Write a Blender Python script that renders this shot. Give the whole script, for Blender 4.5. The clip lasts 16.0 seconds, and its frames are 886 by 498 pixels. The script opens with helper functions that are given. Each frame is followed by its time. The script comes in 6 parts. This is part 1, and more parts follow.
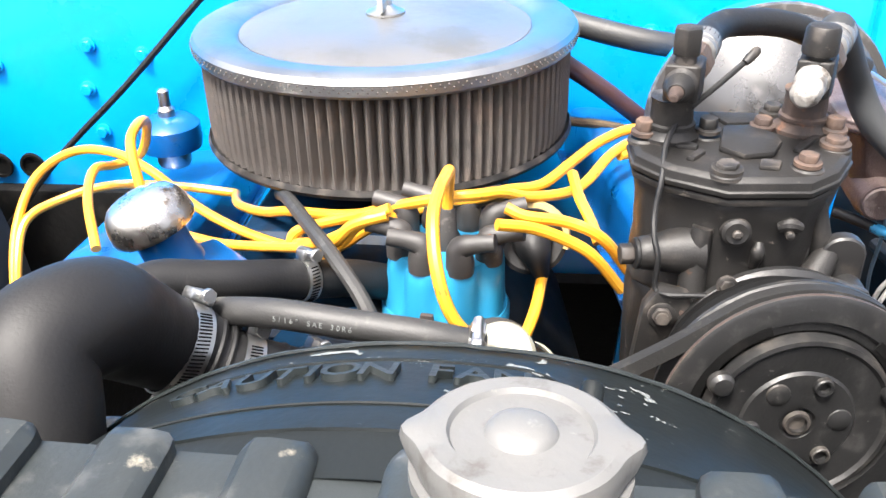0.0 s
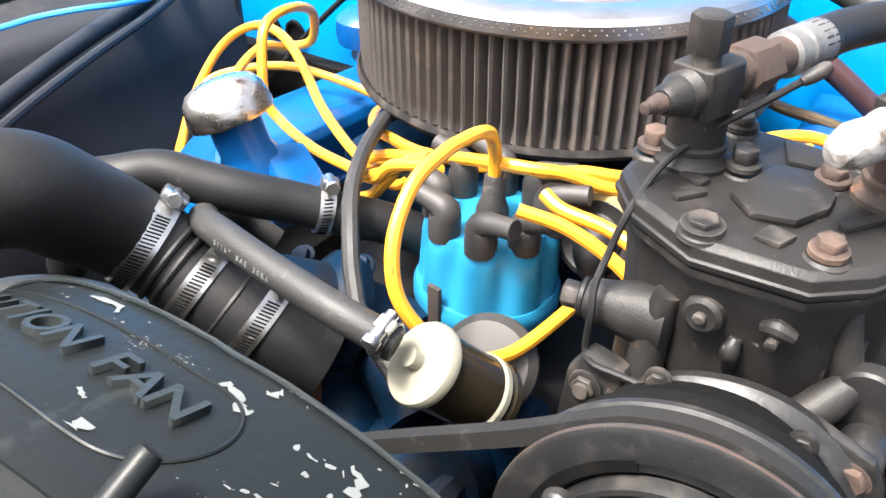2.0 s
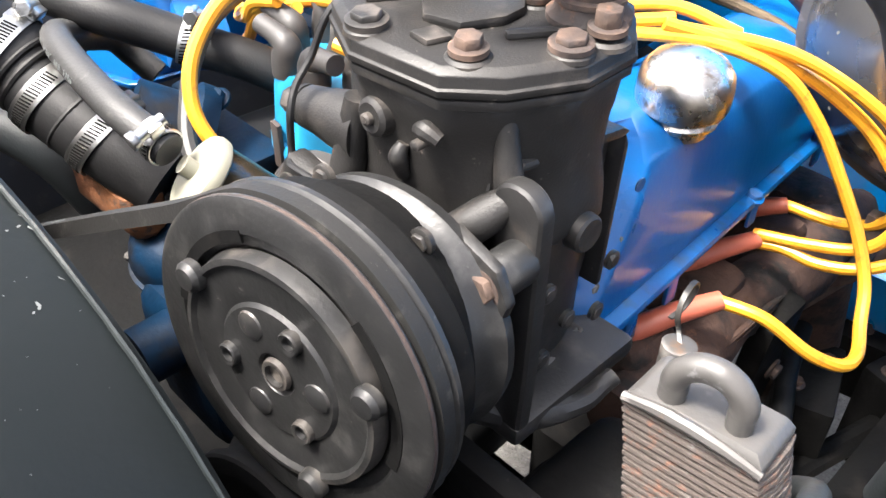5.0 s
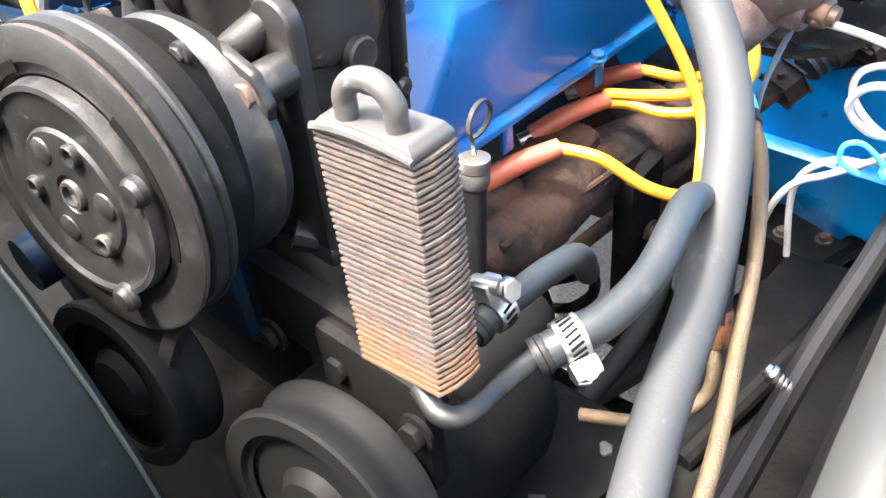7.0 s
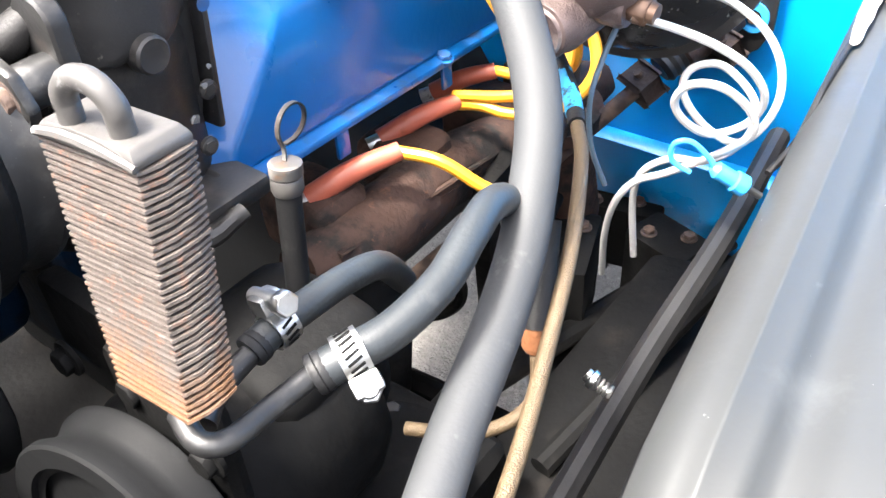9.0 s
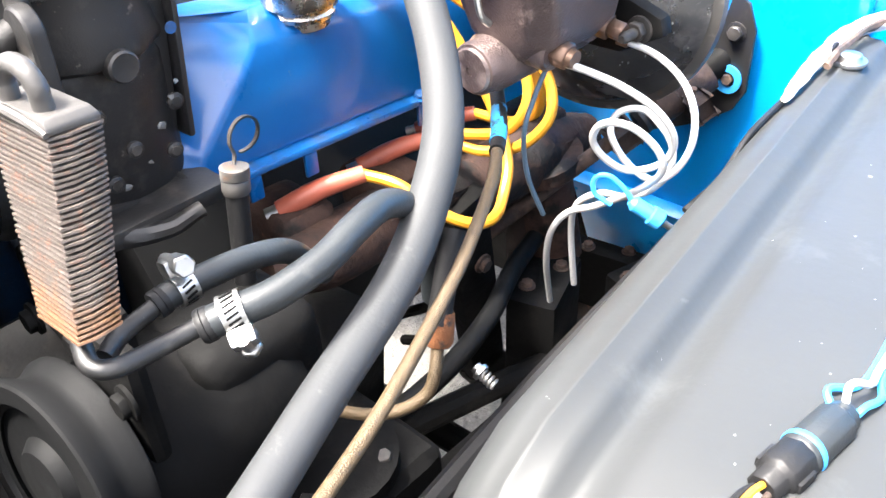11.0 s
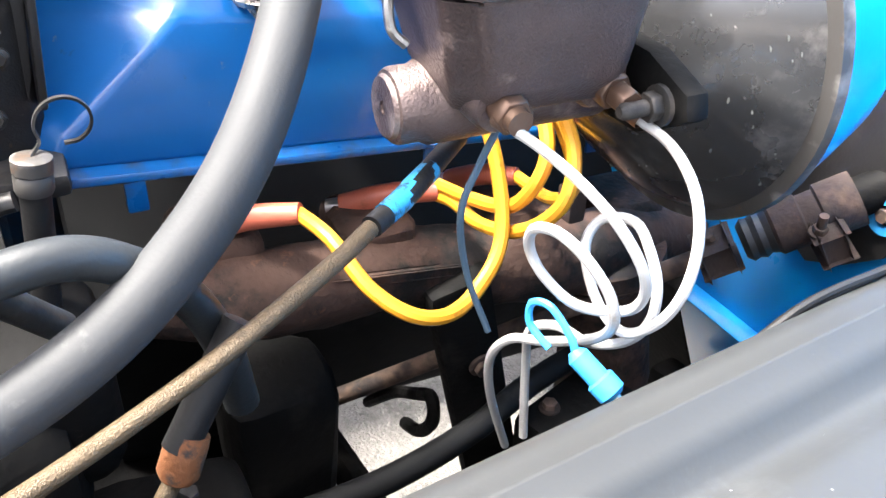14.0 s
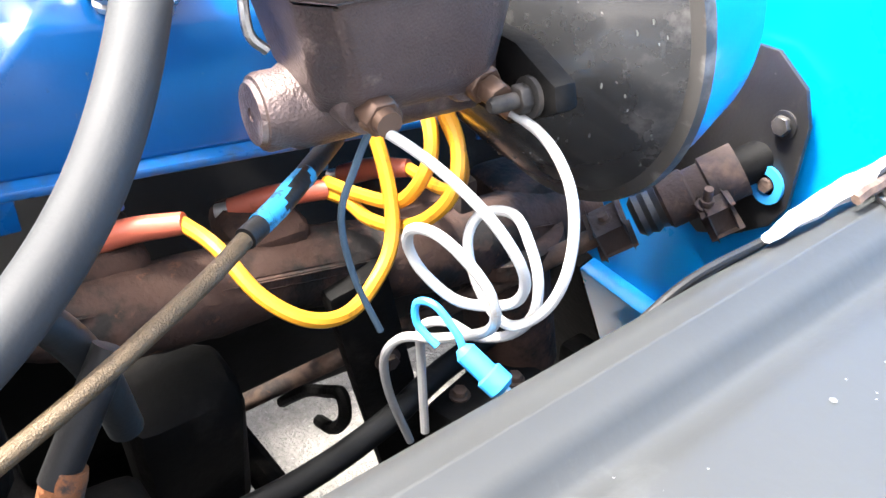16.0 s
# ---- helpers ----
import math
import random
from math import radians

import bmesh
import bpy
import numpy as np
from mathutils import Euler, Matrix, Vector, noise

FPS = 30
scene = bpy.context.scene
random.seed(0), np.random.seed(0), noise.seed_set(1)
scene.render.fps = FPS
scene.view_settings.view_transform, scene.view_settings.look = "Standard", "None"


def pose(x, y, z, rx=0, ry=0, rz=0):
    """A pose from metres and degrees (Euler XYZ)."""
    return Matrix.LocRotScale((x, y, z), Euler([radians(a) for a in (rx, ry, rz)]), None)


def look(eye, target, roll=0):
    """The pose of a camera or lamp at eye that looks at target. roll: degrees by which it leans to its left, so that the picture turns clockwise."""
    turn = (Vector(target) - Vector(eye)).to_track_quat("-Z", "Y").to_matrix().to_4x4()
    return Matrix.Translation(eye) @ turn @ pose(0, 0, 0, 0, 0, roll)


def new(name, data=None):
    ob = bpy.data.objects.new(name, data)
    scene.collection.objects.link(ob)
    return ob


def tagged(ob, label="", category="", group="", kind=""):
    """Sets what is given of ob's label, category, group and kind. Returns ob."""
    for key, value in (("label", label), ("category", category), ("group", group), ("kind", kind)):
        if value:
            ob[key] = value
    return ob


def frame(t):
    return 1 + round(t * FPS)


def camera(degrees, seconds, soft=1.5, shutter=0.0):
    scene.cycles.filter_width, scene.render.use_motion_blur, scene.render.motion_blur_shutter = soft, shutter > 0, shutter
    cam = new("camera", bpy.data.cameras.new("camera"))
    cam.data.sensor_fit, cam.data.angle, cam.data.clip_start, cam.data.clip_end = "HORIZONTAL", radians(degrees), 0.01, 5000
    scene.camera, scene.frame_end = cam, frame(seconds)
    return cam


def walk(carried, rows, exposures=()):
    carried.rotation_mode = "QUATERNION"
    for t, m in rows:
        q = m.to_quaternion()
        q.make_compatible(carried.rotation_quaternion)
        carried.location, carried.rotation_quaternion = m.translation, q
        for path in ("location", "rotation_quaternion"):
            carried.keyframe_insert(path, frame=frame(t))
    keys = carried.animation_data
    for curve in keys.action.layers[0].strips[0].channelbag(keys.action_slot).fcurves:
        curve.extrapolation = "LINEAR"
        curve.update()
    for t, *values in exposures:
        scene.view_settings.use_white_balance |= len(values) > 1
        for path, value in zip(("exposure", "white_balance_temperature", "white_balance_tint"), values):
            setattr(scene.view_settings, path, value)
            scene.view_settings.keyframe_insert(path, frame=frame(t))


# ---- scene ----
cam = camera(53.35, 16.0)
PATH = [
    (0, (0.2275, -0.1196, 1.3370), (0.1062, 0.7425, 0.8450), -1.41),
    (0.5, (0.2464, -0.0147, 1.3339), (0.0186, 0.8072, 0.8119), -1.99),
    (1, (0.2998, 0.0258, 1.3240), (-0.0568, 0.7850, 0.7796), -2.78),
    (1.5, (0.3768, 0.0513, 1.3146), (-0.0913, 0.7467, 0.7692), -0.90),
    (2, (0.4084, 0.0503, 1.3206), (-0.0818, 0.7089, 0.7496), -0.37),
    (2.5, (0.4271, 0.0609, 1.3231), (-0.0636, 0.6920, 0.7223), 0.13),
    (3, (0.4542, 0.0765, 1.3228), (-0.0580, 0.6897, 0.7214), 0.30),
    (3.2, (0.4667, 0.0769, 1.3205), (-0.0537, 0.6908, 0.7269), 0.28),
    (5.3, (0.5875, 0.1396, 1.2715), (0.0251, 0.6689, 0.6362), -0.41),
    (5.5, (0.6049, 0.1362, 1.2663), (0.0373, 0.6600, 0.6310), -1.73),
    (6, (0.6388, 0.1291, 1.2514), (0.0657, 0.6538, 0.6219), -5.91),
    (6.5, (0.6616, 0.1396, 1.2395), (0.0991, 0.6731, 0.6079), -6.17),
    (7, (0.6849, 0.1454, 1.2386), (0.1332, 0.6794, 0.5978), -6.13),
    (7.5, (0.6961, 0.1805, 1.2316), (0.1673, 0.7313, 0.5858), -7.26),
    (8, (0.6910, 0.1912, 1.2239), (0.1966, 0.7799, 0.5844), -3.61),
    (8.5, (0.6974, 0.1886, 1.2218), (0.2193, 0.7866, 0.5785), -3.22),
    (10.8, (0.8057, 0.2040, 1.2323), (0.2388, 0.7709, 0.6346), -3.63),
    (11, (0.8151, 0.1927, 1.2315), (0.2438, 0.7707, 0.6489), -2.76),
    (11.5, (0.8416, 0.1913, 1.2236), (0.2543, 0.7867, 0.6753), -3.37),
    (12, (0.8624, 0.2566, 1.2136), (0.2085, 0.7791, 0.6663), 0.24),
    (12.5, (0.8417, 0.3456, 1.1928), (0.1253, 0.7671, 0.6368), 3.01),
    (13, (0.8204, 0.3833, 1.1741), (0.0850, 0.7576, 0.6092), 2.23),
    (13.5, (0.8117, 0.4088, 1.1805), (0.0666, 0.7695, 0.6196), 1.20),
    (14, (0.8032, 0.4261, 1.1636), (0.0540, 0.8002, 0.6170), 2.26),
    (14.5, (0.8003, 0.4285, 1.1535), (0.0708, 0.8153, 0.5893), 3.58),
    (15, (0.8062, 0.4274, 1.1594), (0.0911, 0.8180, 0.5797), 3.04),
    (15.5, (0.8101, 0.4319, 1.1635), (0.1026, 0.8340, 0.5823), 2.25),
    (16, (0.8049, 0.4452, 1.1695), (0.1077, 0.8896, 0.6070), 1.60),
]
walk(cam, [(t, look(eye, target, roll)) for t, eye, target, roll in PATH],
     exposures=[(0.0, 1.88), (1.0, 1.84), (3.0, 2.1), (5.5, 2.36), (6.5, 2.92), (7.5, 3.05), (8.5, 2.98), (11.0, 2.98), (13.0, 2.82), (14.0, 2.84), (16.0, 2.86)])


# ---- world, sun ----
world = bpy.data.worlds.new("sky_world")
scene.world = world
world.use_nodes = True
_nt = world.node_tree
_sky = _nt.nodes.new("ShaderNodeTexSky")
_sky.sky_type, _sky.sun_disc = "NISHITA", False
SUN_EL, SUN_AZ = radians(66), radians(205)
_sky.sun_elevation, _sky.sun_rotation = SUN_EL, SUN_AZ
_sky.air_density, _sky.dust_density, _sky.ozone_density = 0.6, 7.0, 0.3
_haze = _nt.nodes.new("ShaderNodeHueSaturation")
_haze.inputs["Saturation"].default_value = 0.62
_nt.links.new(_sky.outputs[0], _haze.inputs["Color"])
_nt.links.new(_haze.outputs[0], _nt.nodes["Background"].inputs[0])
_nt.nodes["Background"].inputs[1].default_value = 0.18
sun_dir = Vector((math.sin(SUN_AZ) * math.cos(SUN_EL), math.cos(SUN_AZ) * math.cos(SUN_EL), math.sin(SUN_EL)))
_sl = bpy.data.lights.new("sun", "SUN")
_sl.energy, _sl.angle, _sl.color = 3.0, radians(9.0), (1.0, 0.95, 0.88)
sun = new("sun", _sl)
sun.matrix_world = look(sun_dir * 10, (0, 0, 0))

# ---- materials ----


def mat(name, col, rough=0.5, metal=0.0, var=0.2, scale=40.0, bump=0.15, bscale=350.0, dirt=None, coat=0.0, spec=0.5, rvar=0.12, dist=0.002, edge=None):
    """dirt: list of (colour, amount 0..1, noise scale, metal)."""
    m = bpy.data.materials.new(name)
    m.use_nodes = True
    nt = m.node_tree
    n, l = nt.nodes, nt.links
    b = n["Principled BSDF"]
    tc = n.new("ShaderNodeTexCoord")
    nz = n.new("ShaderNodeTexNoise")
    nz.inputs["Scale"].default_value, nz.inputs["Detail"].default_value, nz.inputs["Roughness"].default_value = scale, 6, 0.6
    l.new(tc.outputs["Object"], nz.inputs["Vector"])
    mix = n.new("ShaderNodeMix")
    mix.data_type = "RGBA"
    mix.inputs[6].default_value = (*[max(0, c * (1 - var)) for c in col], 1)
    mix.inputs[7].default_value = (*[min(1, c * (1 + var)) for c in col], 1)
    l.new(nz.outputs["Fac"], mix.inputs[0])
    out = mix.outputs[2]
    for k, (dc, amt, ds, *_) in enumerate(dirt or ()):
        dn = n.new("ShaderNodeTexNoise")
        dn.inputs["Scale"].default_value, dn.inputs["Detail"].default_value, dn.inputs["Roughness"].default_value = ds, 8, 0.65
        mp = n.new("ShaderNodeMapping")
        mp.inputs["Location"].default_value = (3.1 * k + 1.7, 5.3 * k, 2.2)
        l.new(tc.outputs["Object"], mp.inputs["Vector"])
        l.new(mp.outputs[0], dn.inputs["Vector"])
        rp = n.new("ShaderNodeMapRange")
        rp.inputs["From Min"].default_value, rp.inputs["From Max"].default_value = 0.72 - 0.44 * amt, 0.80 - 0.36 * amt
        l.new(dn.outputs["Fac"], rp.inputs["Value"])
        mx = n.new("ShaderNodeMix")
        mx.data_type = "RGBA"
        l.new(rp.outputs[0], mx.inputs[0])
        l.new(out, mx.inputs[6])
        mx.inputs[7].default_value = (*dc, 1)
        out = mx.outputs[2]
        if metal > 0.3:
            mm = n.new("ShaderNodeMath")
            mm.operation = "MULTIPLY_ADD"
            l.new(rp.outputs[0], mm.inputs[0])
            mm.inputs[1].default_value, mm.inputs[2].default_value = -metal, metal
            l.new(mm.outputs[0], b.inputs["Metallic"])
    if edge:
        geo = n.new("ShaderNodeNewGeometry")
        en = n.new("ShaderNodeTexNoise")
        en.inputs["Scale"].default_value, en.inputs["Detail"].default_value = 70, 6
        l.new(tc.outputs["Object"], en.inputs["Vector"])
        ad = n.new("ShaderNodeMath")
        ad.operation = "MULTIPLY_ADD"
        l.new(en.outputs["Fac"], ad.inputs[0])
        ad.inputs[1].default_value = 0.25
        l.new(geo.outputs["Pointiness"], ad.inputs[2])
        er = n.new("ShaderNodeMapRange")
        er.inputs["From Min"].default_value, er.inputs["From Max"].default_value = 0.705, 0.77
        l.new(ad.outputs[0], er.inputs["Value"])
        ex = n.new("ShaderNodeMix")
        ex.data_type = "RGBA"
        l.new(er.outputs[0], ex.inputs[0])
        l.new(out, ex.inputs[6])
        ex.inputs[7].default_value = (*edge, 1)
        out = ex.outputs[2]
    l.new(out, b.inputs["Base Color"])
    if not (dirt and metal > 0.3):
        b.inputs["Metallic"].default_value = metal
    rr = n.new("ShaderNodeMapRange")
    rr.inputs["To Min"].default_value, rr.inputs["To Max"].default_value = max(0.03, rough - rvar), min(1, rough + rvar)
    l.new(nz.outputs["Fac"], rr.inputs["Value"])
    l.new(rr.outputs[0], b.inputs["Roughness"])
    b.inputs["Coat Weight"].default_value = coat
    b.inputs["Coat Roughness"].default_value = 0.12
    b.inputs["Specular IOR Level"].default_value = spec
    if bump:
        bn = n.new("ShaderNodeTexNoise")
        bn.inputs["Scale"].default_value, bn.inputs["Detail"].default_value = bscale, 4
        l.new(tc.outputs["Object"], bn.inputs["Vector"])
        bp = n.new("ShaderNodeBump")
        bp.inputs["Strength"].default_value, bp.inputs["Distance"].default_value = bump, dist
        l.new(bn.outputs["Fac"], bp.inputs["Height"])
        l.new(bp.outputs[0], b.inputs["Normal"])
    return m


M = dict(
    cyan=mat("bright_blue_paint", (0.0, 0.27, 0.72), 0.3, var=0.1, scale=12, bump=0.06, bscale=120, coat=0.5, dirt=[((0.02, 0.05, 0.09), 0.12, 25)]),
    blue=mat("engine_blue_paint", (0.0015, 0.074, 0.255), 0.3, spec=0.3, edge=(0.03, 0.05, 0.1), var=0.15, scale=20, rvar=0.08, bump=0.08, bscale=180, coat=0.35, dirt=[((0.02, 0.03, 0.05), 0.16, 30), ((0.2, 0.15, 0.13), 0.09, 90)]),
    # Much darker copy of the engine blue, with grime and rust over it.
    dblue=mat("dark_grimy_engine_blue", (0.001, 0.013, 0.034), 0.5, spec=0.16, var=0.4, scale=25, bump=0.3, bscale=150, dirt=[((0.008, 0.009, 0.012), 0.56, 18), ((0.1, 0.05, 0.03), 0.12, 60)]),
    capblue=mat("distributor_blue_plastic", (0.016, 0.19, 0.35), 0.35, var=0.06, scale=30, bump=0.05, dirt=[((0.12, 0.2, 0.25), 0.12, 50)]),
    black=mat("black_painted_iron", (0.015, 0.0146, 0.0146), 0.42, spec=0.5, edge=(0.06, 0.055, 0.05), var=0.4, scale=40, bump=0.3, bscale=420, dist=0.0006, rvar=0.18, dirt=[((0.04, 0.034, 0.029), 0.3, 34), ((0.16, 0.14, 0.12), 0.09, 140)]),
    dusty=mat("dusty_black_casting", (0.0115, 0.0108, 0.0103), 0.52, spec=0.4, edge=(0.075, 0.065, 0.057), var=0.5, scale=30, bump=0.35, bscale=900, dist=0.0006, rvar=0.2, dirt=[((0.028, 0.0245, 0.022), 0.4, 45), ((0.17, 0.145, 0.125), 0.15, 130), ((0.1, 0.045, 0.02), 0.1, 70)]),
    grimy=mat("grimy_black_enamel", (0.0112, 0.0113, 0.0115), 0.42, spec=0.5, edge=(0.05, 0.045, 0.04), var=0.4, scale=45, bump=0.35, bscale=260, dist=0.0008, rvar=0.15, dirt=[((0.027, 0.0265, 0.026), 0.4, 60), ((0.11, 0.102, 0.095), 0.16, 240)]),
    # Base set near-black so shade low in the bay sits in the colour.
    dark=mat("shaded_underside_black", (0.0045, 0.0045, 0.0045), 0.68, spec=0.1, var=0.4, scale=30, bump=0.4, bscale=120, dirt=[((0.012, 0.0108, 0.0098), 0.35, 20), ((0.05, 0.04, 0.034), 0.06, 70)]),
    rubber=mat("black_rubber", (0.0075, 0.0075, 0.008), 0.55, spec=0.35, var=0.3, scale=40, bump=0.12, bscale=500, dirt=[((0.028, 0.027, 0.026), 0.25, 35)]),
    hose=mat("worn_rubber_hose", (0.022, 0.022, 0.022), 0.55, var=0.35, scale=50, bump=0.15, bscale=500, dirt=[((0.07, 0.068, 0.063), 0.3, 45)]),
    greyhose=mat("grey_heater_hose", (0.029, 0.031, 0.033), 0.68, spec=0.35, var=0.15, scale=30, bump=0.08, bscale=600, dirt=[((0.08, 0.08, 0.08), 0.2, 25)]),
    darkhose=mat("dark_grey_hose", (0.015, 0.018, 0.020), 0.45, var=0.2, scale=30, bump=0.1, bscale=500, dirt=[((0.04, 0.042, 0.043), 0.25, 30)]),
    gloss=mat("glossy_black_enamel", (0.034, 0.034, 0.035), 0.27, spec=0.85, var=0.35, scale=18, bump=0.2, bscale=110, coat=0.7, dist=0.0008, dirt=[((0.1, 0.095, 0.092), 0.34, 24), ((0.4, 0.38, 0.36), 0.06, 130)]),
    tank=mat("dusty_radiator_tank", (0.016, 0.02, 0.021), 0.5, var=0.3, scale=30, bump=0.2, bscale=160, dirt=[((0.06, 0.062, 0.06), 0.35, 22), ((0.22, 0.2, 0.16), 0.14, 40)]),
    wornpaint=mat("worn_grey_paint", (0.058, 0.055, 0.052), 0.45, 0.1, edge=(0.22, 0.21, 0.2), var=0.25, scale=50, bump=0.3, bscale=260, dist=0.0008, dirt=[((0.09, 0.055, 0.035), 0.25, 60), ((0.2, 0.2, 0.2), 0.1, 90)]),
    steelblue=mat("grey_blue_wire", (0.06, 0.1, 0.14), 0.4, var=0.15),
    manifold=mat("rusty_manifold_iron", (0.05, 0.029, 0.022), 0.85, spec=0.25, var=0.5, scale=30, bump=0.8, bscale=160, dirt=[((0.013, 0.0115, 0.011), 0.54, 26), ((0.15, 0.068, 0.04), 0.2, 55)]),
    # Soot black taken darker so deep shade low in the bay is coloured in.
    sootshade=mat("sooty_shaded_black", (0.0065, 0.0068, 0.0072), 0.6, spec=0.12, var=0.3, scale=16, bump=0.2, bscale=120, dist=0.001, dirt=[((0.02, 0.021, 0.022), 0.25, 14)]),
    lidtop=mat("dusty_lid_centre", (0.22, 0.215, 0.21), 0.42, 0.75, var=0.15, scale=12, bump=0.05, bscale=160, dirt=[((0.185, 0.175, 0.16), 0.45, 11), ((0.12, 0.1, 0.08), 0.1, 50)], rvar=0.18),
    boot=mat("grey_rubber_boot", (0.03, 0.028, 0.027), 0.55, var=0.25, scale=60, bump=0.1, dirt=[((0.1, 0.09, 0.08), 0.22, 60)]),
    yellow=mat("yellow_silicone_wire", (0.6, 0.275, 0.02), 0.33, var=0.08, scale=60, bump=0.03, dirt=[((0.3, 0.13, 0.02), 0.3, 70), ((0.12, 0.06, 0.02), 0.1, 160)]),
    red=mat("red_silicone_boot", (0.42, 0.105, 0.062), 0.42, var=0.15, scale=50, bump=0.08, dirt=[((0.2, 0.06, 0.03), 0.2, 50)]),
    chrome=mat("aged_chrome", (0.66, 0.61, 0.55), 0.28, 1.0, var=0.2, scale=60, bump=0.15, rvar=0.16, dirt=[((0.2, 0.14, 0.09), 0.36, 70), ((0.12, 0.07, 0.04), 0.14, 130)]),
    lid=mat("worn_chrome_lid", (0.38, 0.385, 0.39), 0.36, 1.0, var=0.12, scale=14, bump=0.05, bscale=200, dirt=[((0.31, 0.31, 0.305), 0.5, 16), ((0.3, 0.29, 0.27), 0.1, 60)], rvar=0.2),
    steel=mat("galvanised_steel", (0.5, 0.5, 0.49), 0.34, 1.0, var=0.2, scale=90, bump=0.12, rvar=0.16, dirt=[((0.13, 0.11, 0.095), 0.24, 130)]),
    paper=mat("dirty_filter_pleats", (0.07, 0.062, 0.057), 0.85, var=0.4, scale=25, bump=0.7, bscale=900, dirt=[((0.115, 0.092, 0.077), 0.4, 16), ((0.045, 0.041, 0.038), 0.3, 34)], dist=0.001),
    shroud=mat("green_grey_shroud", (0.0065, 0.0084, 0.0089), 0.42, spec=0.24, var=0.18, scale=14, bump=0.12, bscale=160, dirt=[((0.03, 0.036, 0.037), 0.2, 16), ((0.3, 0.32, 0.31), 0.0, 60)]),
    letter=mat("worn_letter_paint", (0.013, 0.0165, 0.017), 0.4, var=0.3, scale=60, dirt=[((0.16, 0.18, 0.175), 0.12, 90)]),
    scuff=mat("scuffed_grey_primer", (0.13, 0.14, 0.137), 0.6, var=0.2, scale=80),
    corroded=mat("white_corroded_alloy", (0.24, 0.23, 0.215), 0.6, 0.15, var=0.4, scale=90, bump=0.9, bscale=200, dirt=[((0.06, 0.05, 0.042), 0.48, 80)]),
    caps=mat("dull_aluminium", (0.13, 0.13, 0.127), 0.5, 0.3, var=0.12, scale=60, bump=0.15, bscale=200, dirt=[((0.085, 0.08, 0.074), 0.38, 60), ((0.2, 0.2, 0.19), 0.18, 110)]),
    plastic=mat("milky_plastic", (0.2, 0.195, 0.155), 0.4, var=0.06, scale=40, bump=0.03, dirt=[((0.2, 0.17, 0.1), 0.3, 60)]),
    belt=mat("worn_belt_rubber", (0.011, 0.0108, 0.0104), 0.6, spec=0.3, var=0.4, scale=60, bump=0.3, bscale=700, dist=0.0006, dirt=[((0.04, 0.038, 0.035), 0.34, 60), ((0.13, 0.12, 0.11), 0.13, 260)]),
    creamband=mat("yellowed_cream_plastic", (0.36, 0.26, 0.1), 0.45, var=0.15, scale=60, bump=0.1, dirt=[((0.16, 0.1, 0.05), 0.3, 70)]),
    sleeve=mat("printed_blue_sleeve", (0.03, 0.26, 0.5), 0.4, var=0.1, bump=0.1, dirt=[((0.012, 0.013, 0.015), 0.46, 170)]),
    smoke=mat("brown_smoked_plastic", (0.022, 0.018, 0.011), 0.22, var=0.3, scale=50, bump=0.03),
    rust=mat("rusty_cast_iron", (0.04, 0.026, 0.021), 0.85, edge=(0.11, 0.07, 0.05), var=0.4, scale=35, bump=0.5, bscale=220, dirt=[((0.025, 0.021, 0.02), 0.45, 22), ((0.16, 0.07, 0.035), 0.2, 40)]),
    rustfin=mat("rusty_finned_steel", (0.052, 0.042, 0.036), 0.7, 0.1, var=0.3, scale=120, bump=0.4, bscale=500, dirt=[((0.11, 0.055, 0.036), 0.36, 190), ((0.1, 0.094, 0.088), 0.24, 120)]),
    orange=mat("orange_rust", (0.17, 0.062, 0.02), 0.8, var=0.4, scale=60, bump=0.5, dirt=[((0.03, 0.022, 0.018), 0.44, 110), ((0.1, 0.08, 0.068), 0.2, 60)]),
    mciron=mat("brown_cast_iron", (0.115, 0.085, 0.08), 0.34, 0.45, edge=(0.32, 0.26, 0.24), var=0.4, scale=60, bump=0.9, bscale=700, dirt=[((0.24, 0.18, 0.16), 0.25, 50)], dist=0.0008),
    brass=mat("brass_fitting", (0.13, 0.08, 0.056), 0.45, 0.55, var=0.2, scale=80, bump=0.1),
    white=mat("pale_brake_line", (0.38, 0.38, 0.37), 0.35, 0.15, var=0.1, scale=60, bump=0.03, dirt=[((0.2, 0.14, 0.08), 0.2, 45)]),
    fender=mat("satin_grey_black_panel", (0.0275, 0.0295, 0.0302), 0.52, spec=0.34, var=0.12, scale=10, bump=0.08, bscale=90, dirt=[((0.045, 0.048, 0.049), 0.25, 9), ((0.06, 0.063, 0.063), 0.06, 35), ((0.5, 0.5, 0.5), 0.015, 160)]),
    lfender=mat("dusty_black_panel", (0.016, 0.017, 0.02), 0.5, spec=0.3, var=0.25, scale=14, bump=0.15, bscale=120, dirt=[((0.035, 0.035, 0.036), 0.3, 12)]),
    gravel=mat("gravel_ground", (0.19, 0.18, 0.165), 0.9, var=0.6, scale=70, bump=0.9, bscale=160, dirt=[((0.3, 0.285, 0.265), 0.3, 110), ((0.1, 0.09, 0.085), 0.25, 60)], dist=0.01),
    bluewire=mat("light_blue_wire", (0.04, 0.33, 0.72), 0.35, var=0.1),
    tape=mat("crumpled_pale_strip", (0.5, 0.48, 0.46), 0.5, var=0.35, scale=80, bump=0.8, bscale=200, dirt=[((0.12, 0.08, 0.06), 0.3, 60)]),
    redtube=mat("dark_red_tube", (0.05, 0.022, 0.018), 0.45, var=0.3, scale=50, bump=0.1),
